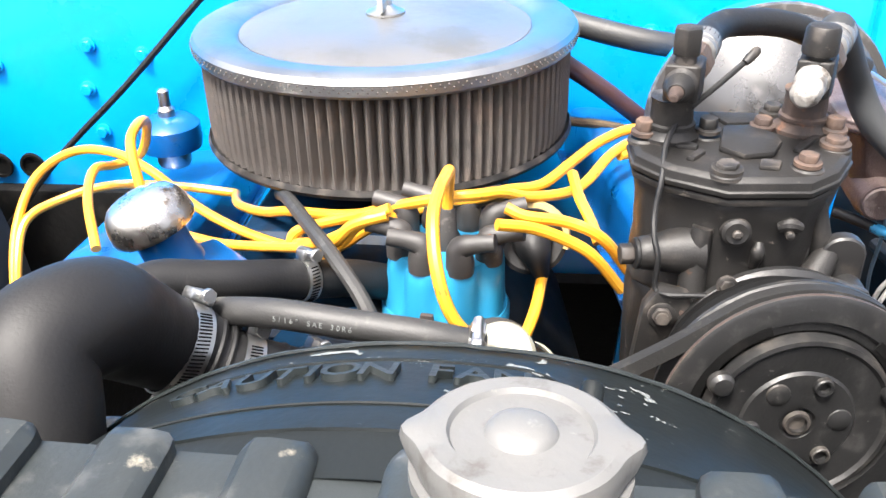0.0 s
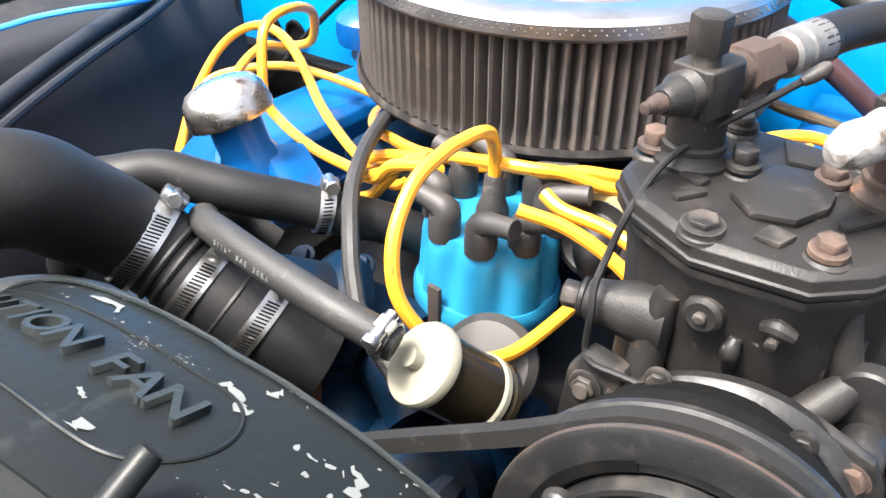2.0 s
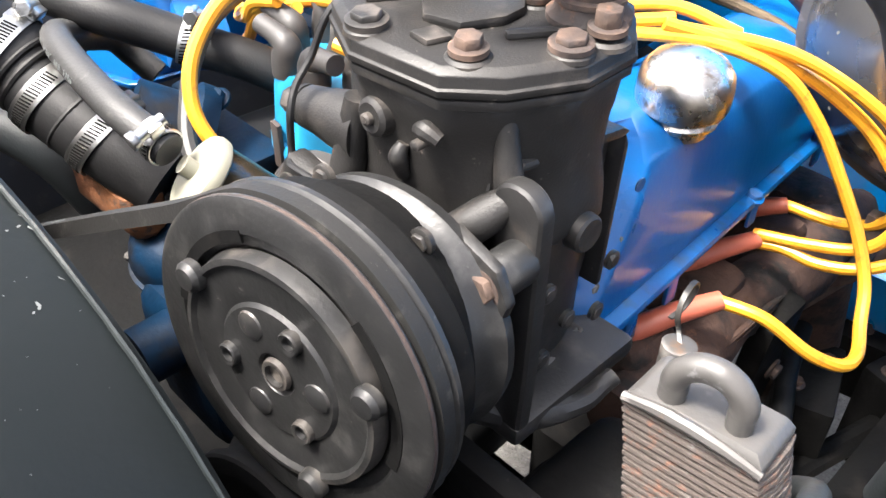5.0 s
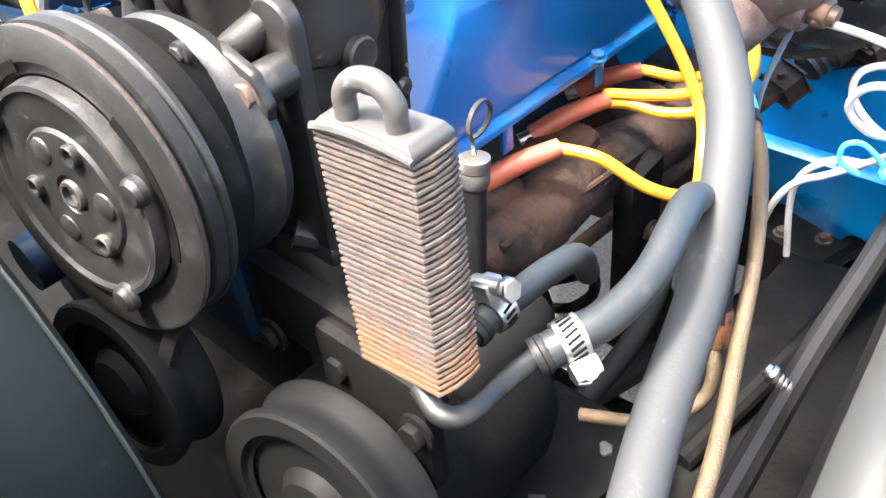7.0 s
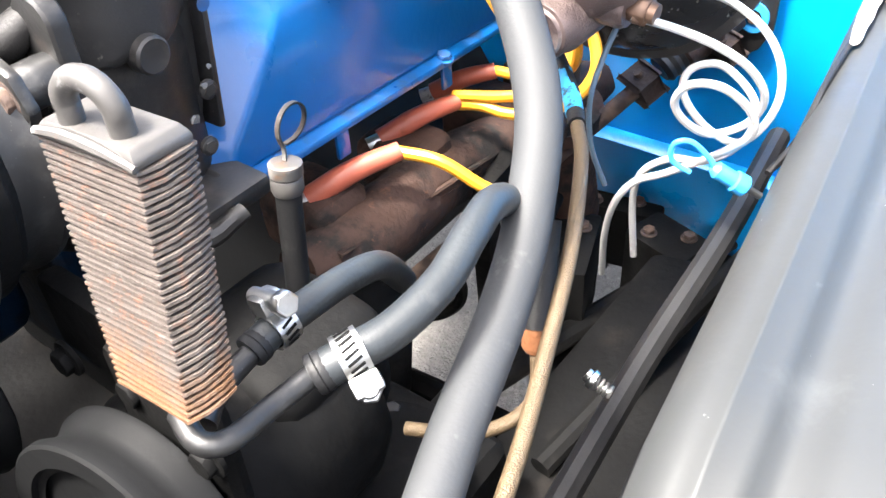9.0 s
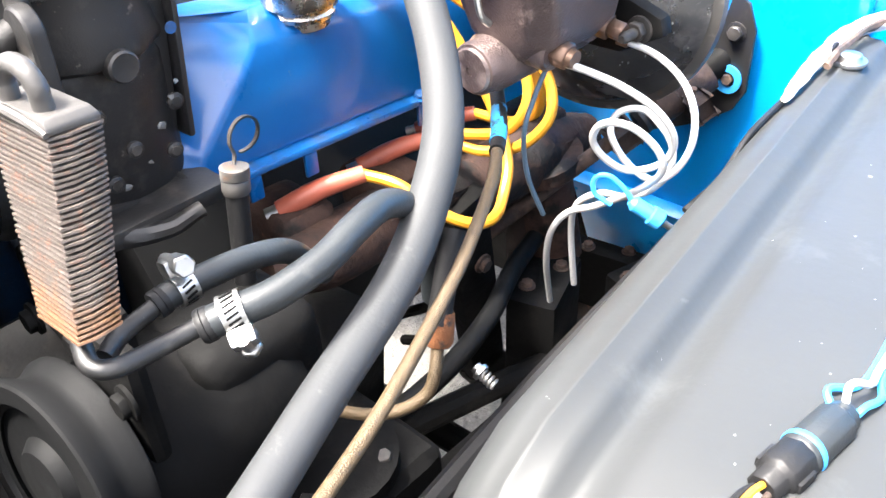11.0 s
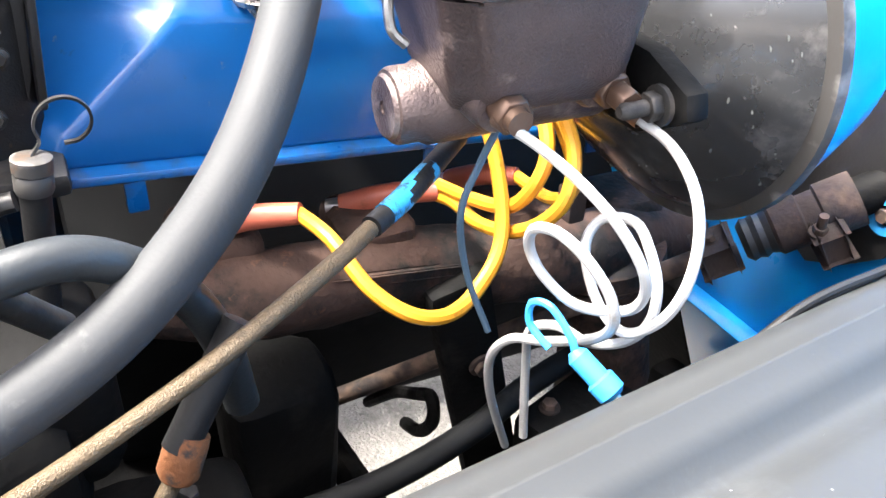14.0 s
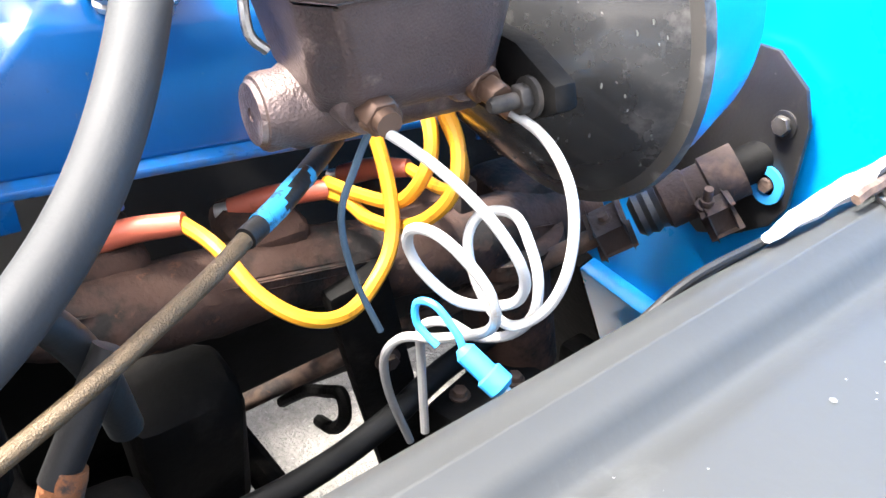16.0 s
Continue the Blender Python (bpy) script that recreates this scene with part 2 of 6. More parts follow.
    bronze=mat("braided_bronze_sleeve", (0.08, 0.055, 0.029), 0.5, 0.3, var=0.3, scale=200, bump=0.5, bscale=1200, dirt=[((0.12, 0.085, 0.05), 0.25, 160), ((0.03, 0.022, 0.014), 0.25, 40)]),
    orangewire=mat("orange_red_wire", (0.55, 0.1, 0.03), 0.4, var=0.1),
)



def lower_rust(m, top, depth):
    """Orange rust that climbs in ragged patches from the foot of a thing to about the given height."""
    n, l = m.node_tree.nodes, m.node_tree.links
    b = n["Principled BSDF"]
    old = b.inputs["Base Color"].links[0].from_socket
    tc, nz, sx = n.new("ShaderNodeTexCoord"), n.new("ShaderNodeTexNoise"), n.new("ShaderNodeSeparateXYZ")
    nz.inputs["Scale"].default_value, nz.inputs["Detail"].default_value, nz.inputs["Roughness"].default_value = 70, 9, 0.75
    l.new(tc.outputs["Object"], nz.inputs["Vector"])
    l.new(tc.outputs["Object"], sx.inputs[0])
    ma = n.new("ShaderNodeMath")
    ma.operation = "MULTIPLY_ADD"
    l.new(nz.outputs["Fac"], ma.inputs[0])
    ma.inputs[1].default_value = depth * 3
    l.new(sx.outputs["Z"], ma.inputs[2])
    rp = n.new("ShaderNodeMapRange")
    rp.inputs["From Min"].default_value, rp.inputs["From Max"].default_value = top + depth * 1.9, top + depth * 1.1
    l.new(ma.outputs[0], rp.inputs["Value"])
    mx = n.new("ShaderNodeMix")
    mx.data_type = "RGBA"
    l.new(rp.outputs[0], mx.inputs[0])
    l.new(old, mx.inputs[6])
    mx.inputs[7].default_value = (0.105, 0.05, 0.022, 1)
    l.new(mx.outputs[2], b.inputs["Base Color"])


lower_rust(M["rustfin"], 1.026, .020)

# ---- mesh helpers ----


def frame_of(axis, hint=(0, 0, 1)):
    """3x3 with z along axis and x near hint's perpendicular."""
    z = Vector(axis).normalized()
    h = Vector(hint)
    if abs(z.dot(h.normalized())) > 0.98:
        h = Vector((0, 1, 0)) if abs(z.y) < 0.9 else Vector((1, 0, 0))
    x = h.cross(z).normalized()
    y = z.cross(x)
    return Matrix((x, y, z)).transposed()


def at_axis(origin, axis, hint=(0, 0, 1)):
    m = frame_of(axis, hint).to_4x4()
    m.translation = Vector(origin)
    return m


def bevel(bm, w, seg=2, angle=35):
    es = [e for e in bm.edges if len(e.link_faces) == 2 and e.calc_face_angle(0) > radians(angle)]
    if es and w > 0:
        bmesh.ops.bevel(bm, geom=es, offset=w, segments=seg, profile=0.6, affect="EDGES", clamp_overlap=True)
    return bm


def box(c, s, bev=0.0015, m=None):
    bm = bmesh.new()
    bmesh.ops.create_cube(bm, size=1.0)
    for v in bm.verts:
        v.co = Vector((v.co.x * s[0], v.co.y * s[1], v.co.z * s[2]))
    bevel(bm, bev)
    bm.transform(m @ Matrix.Translation(c) if m is not None else Matrix.Translation(c))
    return bm


def prism(poly, h, m=None, bev=0.0015, seg=2):
    """Extrudes the polygon of (x, y) from z=0 to z=h."""
    bm = bmesh.new()
    lo = [bm.verts.new((x, y, 0)) for x, y in poly]
    hi = [bm.verts.new((x, y, h)) for x, y in poly]
    n = len(poly)
    bm.faces.new(lo[::-1])
    bm.faces.new(hi)
    for i in range(n):
        bm.faces.new((lo[i], lo[(i + 1) % n], hi[(i + 1) % n], hi[i]))
    bmesh.ops.recalc_face_normals(bm, faces=bm.faces)
    bevel(bm, bev, seg)
    if m is not None:
        bm.transform(m)
    return bm


def loft(rings, caps=True, closed=True):
    bm = bmesh.new()
    vs = [[bm.verts.new(p) for p in r] for r in rings]
    n = len(rings[0])
    for a, b in zip(vs, vs[1:]):
        for i in range(n if closed else n - 1):
            j = (i + 1) % n
            bm.faces.new((a[i], a[j], b[j], b[i]))
    if caps:
        bm.faces.new(vs[0][::-1])
        bm.faces.new(vs[-1])
    bmesh.ops.recalc_face_normals(bm, faces=bm.faces)
    return bm


def lathe(profile, origin=(0, 0, 0), axis=(0, 0, 1), seg=32, caps=True, hint=(0, 0, 1)):
    """Turns (radius, height) pairs round the axis."""
    m = at_axis(origin, axis, hint)
    rings = [[m @ Vector((max(r, 1e-5) * math.cos(2 * math.pi * i / seg), max(r, 1e-5) * math.sin(2 * math.pi * i / seg), h)) for i in range(seg)] for r, h in profile]
    return loft(rings, caps)


def spline(pts, res=6):
    """Points of a smooth line through pts."""
    p = [Vector(q) for q in pts]
    p = [2 * p[0] - p[1]] + p + [2 * p[-1] - p[-2]]
    out = []
    for i in range(1, len(p) - 2):
        for k in range(res):
            t = k / res
            a, b, c, d = p[i - 1], p[i], p[i + 1], p[i + 2]
            out.append(0.5 * (2 * b + (c - a) * t + (2 * a - 5 * b + 4 * c - d) * t * t + (3 * b - a - 3 * c + d) * t ** 3))
    return out + [p[-2]]


def tube(pts, r, seg=10, res=6):
    """A round tube along a smooth line; r a radius or a list of radii along it."""
    line = spline(pts, res) if len(pts) > 2 else [Vector(q) for q in pts]
    rad = [r] * len(line) if not isinstance(r, (list, tuple)) else [float(q) for q in np.interp(np.linspace(0, 1, len(line)), np.linspace(0, 1, len(r)), r)]
    rings, up = [], None
    for i, q in enumerate(line):
        d = (line[min(i + 1, len(line) - 1)] - line[max(i - 1, 0)]).normalized()
        if up is None:
            up = frame_of(d).col[0].copy()
        up = (up - d * up.dot(d)).normalized()
        side = d.cross(up)
        rings.append([q + rad[i] * (math.cos(2 * math.pi * k / seg) * up + math.sin(2 * math.pi * k / seg) * side) for k in range(seg)])
    return loft(rings)


def hexhead(p, axis, r=0.006, h=0.006, washer=True):
    m = at_axis(p, axis)
    poly = [(r * math.cos(math.pi / 3 * i), r * math.sin(math.pi / 3 * i)) for i in range(6)]
    bm = prism(poly, h, m, bev=r * 0.08, seg=1)
    if washer:
        bm = join(bm, lathe([(r * 1.35, -0.001), (r * 1.35, 0.0012), (r * 1.1, 0.0018)], p, axis, 20))
    return bm


def join(*bms):
    out = bms[0]
    for b in bms[1:]:
        me = bpy.data.meshes.new("t")
        b.to_mesh(me)
        out.from_mesh(me)
        bpy.data.meshes.remove(me)
        b.free()
    return out


def as_mesh(name, bm, material, angle=35):
    me = bpy.data.meshes.new(name)
    bm.to_mesh(me)
    bm.free()
    me.shade_smooth()
    me.set_sharp_from_angle(angle=radians(angle))
    me.materials.append(M[material] if isinstance(material, str) else material)
    return me


def part(name, bm, material, parent=None, label="", angle=35):
    """One mesh under a thing or a part."""
    ob = new(name, as_mesh(name, bm, material, angle))
    if parent is not None:
        ob.parent = parent
        if parent.parent is None:
            ob.matrix_parent_inverse = Matrix.Translation(-parent.location)
    if label:
        tagged(ob, label)
    return ob


def thing(name, base, label, category, group="", kind=""):
    ob = new(name)
    ob.location = base
    ob.empty_display_size = 0.02
    return tagged(ob, label, category, group, kind)


def solo(name, bm, material, label, category, group="", kind="", angle=35):
    return tagged(part(name, bm, material, None, "", angle), label, category, group, kind)


def noisy(bm, amp, scale):
    for v in bm.verts:
        v.co += noise.noise_vector(v.co * scale) * amp
    return bm


def hose_clamp(c, axis, r, up, width=0.012, label="steel worm-drive clamp round a rubber hose", group="hose clamps"):
    """A worm-drive clamp: slotted band, housing and screw."""
    c, a = Vector(c), Vector(axis).normalized()
    t = thing("hose_clamp", c, label, "hose clamp", group)
    bd = part("band", lathe([(r + .0004, -width / 2), (r + .0014, -width / 2), (r + .0014, width / 2), (r + .0004, width / 2)], c, a, 40, caps=False), "steel", t)
    u = Vector(up)
    u = (u - a * u.dot(a)).normalized()
    s = a.cross(u)
    m = Matrix((a, s, u)).transposed().to_4x4()
    m.translation = c + u * (r + .0045)
    hs = part("housing", box((0, 0, 0), (width * 1.15, width * 1.1, .008), .002, m), "steel", t)
    part("screw", join(lathe([(.0034, -.008), (.0036, .0085)], m @ Vector((0, .001, .0015)), s, 14), prism([(.0052 * math.cos(math.pi / 3 * i), .0052 * math.sin(math.pi / 3 * i)) for i in range(6)], .005, at_axis(m @ Vector((0, .0095, .0015)), s), .0006, 1)), "steel", hs)
    # slots in the band, as small raised ribs beside the housing
    ribs = None
    for k in range(int(5.2 * r / .0022)):
        ang = .55 + k * .0022 / r
        d = u * math.cos(ang) - s * math.sin(ang)
        mm = Matrix((a, d.cross(a), d)).transposed().to_4x4()
        mm.translation = c + d * (r + .0015)
        rb = box((0, 0, 0), (width * .6, .0010, .0006), 0, mm @ Matrix.Rotation(.25, 4, "Z"))
        ribs = rb if ribs is None else join(ribs, rb)
    part("thread", ribs, "dark", bd, "dark worm slots of the band")
    return t


def realign(t, pivot, axis=None):
    """Turns a thing built square to the y axis so that it lies along the engine."""
    e = axis or Vector((-.12, .97, -.13)).normalized()
    yaw, pitch = math.atan2(-e.x, e.y), math.atan2(e.z, math.hypot(e.x, e.y))
    m = Matrix.Translation(pivot) @ Matrix.Rotation(yaw, 4, "Z") @ Matrix.Rotation(pitch, 4, "X") @ Matrix.Translation(-Vector(pivot))
    seen = set()
    for o in t.children_recursive:
        if o.data.name not in seen:
            seen.add(o.data.name)
            o.data.transform(m)
    return m


def line_thing(name, pts, r, material, label, category, group="", seg=16, res=6, ends=()):
    """A hose or pipe with end fittings; ends: (where 0 or -1, name, length, radius, material, label)."""
    t = thing(name, pts[len(pts) // 2], label, category, group)
    part("tube", tube(pts, r, seg, res), material, t)
    for k, nm, ln, er, em, lb in ends:
        a = Vector(pts[k])
        d = (Vector(pts[1 if k == 0 else -2]) - a).normalized()
        part(nm, lathe([(er * .94, 0), (er, .001), (er, ln * .45), (er * .95, ln * .5), (er, ln * .55), (er, ln - .001), (er * .94, ln)], a, d, 20, caps=False), em, t, lb)
    return t

# ---- the setting ----
FW = lambda x: 0.88 + 0.035 * (x + 0.4)


def ground():
    bm = bmesh.new()
    n = 90
    ext = lambda k: math.copysign(abs(k) ** 3, k)
    vs = [[bm.verts.new((ext(i / n * 2 - 1) * 300, ext(j / n * 2 - 1) * 300 + 0.6, 0)) for i in range(n + 1)] for j in range(n + 1)]
    for j in range(n):
        for i in range(n):
            bm.faces.new((vs[j][i], vs[j][i + 1], vs[j + 1][i + 1], vs[j + 1][i]))
    solo("ground", bm, "gravel", "grey gravel ground under the engine bay", "ground", kind="structure")


ground()

# firewall, slightly turned, with swaged panel edges
_fw = Matrix.Translation((-0.4, FW(-0.4), 0)) @ Matrix.Rotation(math.atan(0.035), 4, "Z")
wall = thing("wall_firewall", (0, 0.9, 0.6), "bright blue painted sheet-metal firewall", "firewall", kind="structure")
part("panel", box((0.4, 0.012, 1.0), (2.2, 0.02, 0.56), 0.003, _fw), "cyan", wall)
part("toe_board", prism([(.73, 0), (1.5, 0), (1.5, .02), (.73, .02)], 0.2, _fw @ Matrix.Translation((0, 0.005, 0.725)) @ Matrix.Rotation(radians(-158), 4, "X"), .002), "cyan", wall)
# Blue board coloured near-black behind the engine, shade put into its colour.
part("toe_board", prism([(-.7, 0), (.729, 0), (.729, .02), (-.7, .02)], 0.3, _fw @ Matrix.Translation((0, 0.005, 0.725)) @ Matrix.Rotation(radians(-158), 4, "X"), .002), "dark", wall, "lower toe board, shaded near-black behind the engine")
part("swage", box((0.985, -.002, 0.98), (0.02, 0.02, 0.52), 0.008, _fw), "cyan", wall)
part("swage", box((1.06, -.001, 0.98), (0.008, 0.014, 0.52), 0.004, _fw), "cyan", wall)
part("cowl", box((0.4, 0.2, 1.29), (2.2, 0.4, 0.02), 0.004, _fw), "cyan", wall)
# Plain black box added where the lower left bulkhead is dark.
part("insulation", box((-0.15, -0.004, 0.765), (0.66, 0.03, 0.15), 0.006, _fw), "dark", wall, "black panel added over the lower bulkhead")
for bx, bz in ((-.348, 1.031), (-.36, .975), (-.352, .918), (-.475, 1.005), (-.28, 1.02), (.33, 1.05)):
    p = Vector((bx, FW(bx), bz))
    b = solo("firewall_bolt", hexhead(p, (0, -1, 0), .0075, .007), "cyan", "blue painted hex bolt in the firewall", "bolt", "firewall bolts")
for bx, bz in ((-.505, .868), (-.46, .869)):
    solo("grommet_hole", lathe([(.013, .001), (.013, -.004), (.0165, -.004), (.0175, 0)], (bx, FW(bx) - .001, bz), (0, 1, 0), 28), "dark", "dark round hole in the blue firewall", "hole", "firewall holes", "structure")

# driver-side inner fender: flat top panel with a rounded inner edge and a steep dark inner wall
def fender_right():
    t = thing("wall_fender_right", (0.75, 0.6, 0.5), "satin grey-black inner fender panel beside the engine", "inner fender", kind="structure")
    rings = []
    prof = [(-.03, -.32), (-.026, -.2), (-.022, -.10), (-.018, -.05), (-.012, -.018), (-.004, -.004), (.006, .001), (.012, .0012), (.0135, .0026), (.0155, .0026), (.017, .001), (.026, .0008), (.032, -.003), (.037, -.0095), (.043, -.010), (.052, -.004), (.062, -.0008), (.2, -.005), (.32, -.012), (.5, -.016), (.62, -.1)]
    for y in np.linspace(.15, .89, 24):
        k = (y - .4) / .45
        x0, z0 = .647 - .055 * k, .9515
        drop = 0.0
        if y < .41:  # rounded front shoulder
            drop = ((.41 - y) / .24) ** 2 * .5
        rings.append([(x0 + u, y, z0 + w - drop * (0.25 + 0.75 * min(1, max(0, (.12 - u) / .12)))) for u, w in prof])
    part("panel", loft([r[4:] for r in rings], caps=False, closed=False), "fender", t, angle=60)
    # Wall takes the sooty shaded black, far darker than the panel top.
    part("inner_wall", loft([r[:5] for r in rings], caps=False, closed=False), "sootshade", t, "sooty black inner wall darkened for shade", angle=60)
    return t


_fr = fender_right()
_rng = random.Random(11)
_sp = bmesh.new()
for k in range(70):
    y = _rng.uniform(.42, .86)
    x0 = .647 - .055 * (y - .4) / .45
    u = _rng.uniform(.064, .22)
    s = _rng.uniform(.0003, .0009) * (2 if k % 12 == 0 else 1)
    z = .9515 - .0008 - .0042 * (u - .062) / .138 + .0004
    q = [(_rng.uniform(.5, 1.3) * s * math.cos(a), _rng.uniform(.5, 1.3) * s * math.sin(a)) for a in np.linspace(0, 6.28, 7)[:-1]]
    _sp.faces.new([_sp.verts.new((x0 + u + a, y + b, z)) for a, b in q])
tagged(part("paint_specks", _sp, "scuff", _fr), "small pale paint specks", kind="stuff")


def weatherstrip():
    t = thing("weatherstrip", (.6, .83, .955), "torn pale weatherstrip and wires along the fender edge", "weatherstrip")
    part("strip", noisy(tube([(.606, .905, .962), (.592, .875, .958), (.594, .83, .958), (.598, .785, .957), (.604, .745, .956)], [.007, .0065, .006, .005, .003], 8), .0022, 60), "tape", t, "crumpled whitish strip")
    part("edge", noisy(tube([(.61, .895, .966), (.603, .85, .963), (.607, .80, .961)], .003, 6), .002, 90), "rust", t, "torn brown edge")
    return t


weatherstrip()
solo("fender_bolt", join(lathe([(.011, 0), (.0125, .002), (.0125, .004)], (.612, .83, .953), (0, 0, 1), 22), lathe([(.0095, .003), (.008, .008), (.004, .0095)], (.612, .83, .953), (0, 0, 1), 22)), "steel", "dull steel round-headed bolt on the fender corner", "bolt")


def fender_left():
    t = thing("wall_fender_left", (-0.6, 0.5, 0.5), "dusty black inner fender panel with pressed ridges", "inner fender", kind="structure")
    prof = [(.05, -.5), (.03, -.3), (.02, -.16), (.012, -.15), (.0, -.08), (-.012, -.01), (-.03, .002), (-.09, .006), (-.1, .014), (-.2, .016), (-.22, .03), (-.5, .04)]
    rings = [[(-.475 + u, y, .962 + w) for u, w in prof] for y in np.linspace(-.1, .80, 16)]
    part("panel", loft(rings, caps=False, closed=False), "lfender", t, angle=50)
    part("rear_flange", box((-.565, .80, .77), (.17, .012, .36), .004), "lfender", t)
    part("ridge", box((-.6, .35, .984), (.02, .88, .016), .006), "lfender", t)
    part("ridge", noisy(tube([(-.560, .80, .966), (-.485, .645, .966), (-.430, .52, .966), (-.37, .40, .966), (-.31, .28, .962)], [.010, .010, .010, .010, .009], 12, 6), .0008, 30), "lfender", t, "rounded dusty pressed ridge")
    part("ridge", tube([(-.530, .80, .965), (-.450, .645, .965), (-.395, .52, .965), (-.335, .40, .965), (-.28, .30, .96)], .0055, 10, 6), "lfender", t)


fender_left()

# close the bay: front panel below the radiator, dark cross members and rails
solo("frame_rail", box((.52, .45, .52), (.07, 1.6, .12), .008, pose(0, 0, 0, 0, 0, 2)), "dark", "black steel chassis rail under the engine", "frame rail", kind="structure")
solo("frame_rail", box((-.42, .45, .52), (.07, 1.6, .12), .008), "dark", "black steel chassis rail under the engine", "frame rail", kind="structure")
# Widened beyond a real member so that it covers bright ground with near-black.
solo("cross_member", box((.05, .335, .55), (1.0, .42, .1), .01), "dark", "black cross member, widened to darken the gap below the engine", "cross member", kind="structure")
# Made-up slab that hides the bright gravel beside the bay.
solo("wheel_well", box((.85, .35, .56), (.5, .9, .02), .01, pose(0, 0, 0, 0, -12, 0)), "dark", "black slab added to fill the view beside the engine bay", "wheel housing", kind="structure")

# ---- engine ----
ENG = Vector((-.12, .97, -.13)).normalized()


def engine_block():
    t = thing("engine_block", (.1, .6, .6), "grimy dark blue V8 engine block and intake manifold", "engine")
    # an octagonal section drawn out along the engine
    sec = [(-.20, -.02), (-.12, .10), (-.05, .12), (.05, .12), (.12, .10), (.20, -.02), (.13, -.2), (-.13, -.2)]
    rings = []
    for s in (0, .5):
        c = Vector((.10, .42, .80)) + ENG * s
        rings.append([(c.x + u, c.y, c.z + w) for u, w in sec])
    bm = bevel(loft(rings), .012, 2)
    # Near-black stands in for shade on the blue-painted block.
    part("block", bm, "sootshade", t, "cylinder block in shaded near-black")
    # intake manifold and its runners
    c = Vector((.07, .66, .955))
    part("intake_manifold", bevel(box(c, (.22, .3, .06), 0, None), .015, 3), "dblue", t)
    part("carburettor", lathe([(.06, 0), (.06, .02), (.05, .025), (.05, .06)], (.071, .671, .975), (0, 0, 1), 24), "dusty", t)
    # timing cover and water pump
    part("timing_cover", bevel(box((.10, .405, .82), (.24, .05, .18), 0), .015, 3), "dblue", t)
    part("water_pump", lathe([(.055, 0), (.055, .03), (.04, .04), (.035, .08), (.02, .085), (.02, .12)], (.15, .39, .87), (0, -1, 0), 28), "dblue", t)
    part("bypass_nipple", tube([(.10, .385, .93), (.145, .36, .935), (.165, .35, .925)], .02, 14), "dblue", t)
    part("thermostat_housing", join(lathe([(.04, 0), (.04, .012), (.03, .02), (.029, .05)], (.085, .375, .955), (-.35, -.55, .35), 28), box((.09, .385, .95), (.09, .05, .02), .004)), "dblue", t)
    for p in ((.03, .395, .965), (.09, .39, .985), (.19, .39, .93), (.06, .378, .9)):
        part("bolt", hexhead(p, (0, -.6, 1), .007, .006), "dblue", t)
    return t


engine_block()


def valve_cover(name, origin, side, length, label, w=.165):
    """A pressed cover with flange; side +1 looks to the driver's side."""
    t = thing(name, origin, label, "valve cover", "valve covers")
    o = Vector(origin)

    def ring(inset, front, up, lean, chamf):
        pts = []
        raw = [(inset, front + chamf * .8), (inset + min(chamf * .95, w - 2 * inset - .018), front), (w - inset - .01, front), (w - inset, front + .01), (w - inset, length - inset), (w - inset - .01, length - inset + .0), (inset + .01, length - inset), (inset, length - inset - .01)]
        for v, s in raw:
            q = o + ENG * s
            pts.append((q.x - side * (v + lean), q.y, q.z + up + (.25 if up < .05 else .06) * v))
        return pts
    fl = loft([ring(.0, .0, 0, 0, .022), ring(.0, .0, .005, 0, .022)])
    part("flange", bevel(fl, .001, 1), "blue", t)
    rings = [ring(.008, .008, .004, 0, .012), ring(.009, .012, .02, .001, .018), ring(.013, .022, .06, .004, .062), ring(.017, .028, .076, .007, .078), ring(.025, .036, .085, .010, .082), ring(.038, .048, .09, .012, .082)]
    part("cover", bevel(bevel(loft(rings), .013, 6, 16), .0008, 1, 30), "blue", t, angle=60)
    for s in (.055, .107, .235, .37):
        q = o + ENG * s
        part("tab", bevel(box((q.x - side * .002, q.y, q.z - .0085), (.003, .011, .018), 0), .0014), "blue", t)
    for s in (.235, .37):
        q = o + ENG * s
        part("bolt", hexhead((q.x - side * .004, q.y, q.z + .005), (side * .2, 0, 1), .0055, .005), "blue", t)
    return t


valve_cover("valve_cover", (.392, .405, .9495), 1, .47, "glossy blue pressed-steel valve cover with a flanged lower edge", .106)
valve_cover("valve_cover", (-.215, .405, .885), -1, .46, "blue pressed-steel valve cover behind the yellow wires", .14)


def breather(base, axis, r, label, neck=.05, blue=True):
    t = thing("breather_cap", base, label, "breather cap", "breather caps")
    b, a = Vector(base), Vector(axis).normalized()
    if blue:
        prof = [(r * .62, neck), (r * .98, neck), (r * 1.02, neck + .003), (r, neck + .008), (r * .985, neck + .012), (r * .93, neck + .019), (r * .8, neck + .0245), (r * .55, neck + .028), (r * .25, neck + .0297), (r * .05, neck + .030)]
    else:
        prof = [(r * .70, neck - .006), (r * .84, neck - .005), (r * .86, neck - .002), (r * .80, neck), (r * .82, neck + .002), (r * .97, neck + .004), (r, neck + .008), (r * 1.0, neck + .018), (r * .95, neck + .025), (r * .8, neck + .0305), (r * .5, neck + .034), (r * .05, neck + .0355)]
    part("cap", lathe(prof, b, a, 40), "chrome", t, "tarnished chrome dome")
    part("neck", lathe([(r * .7, -.03 if blue else -.004), (r * .7, neck * .4), (r * .62, neck * .5), (r * .62, neck)], b, a, 28), "blue" if blue else "chrome", t, "blue filler neck" if blue else "")
    return t


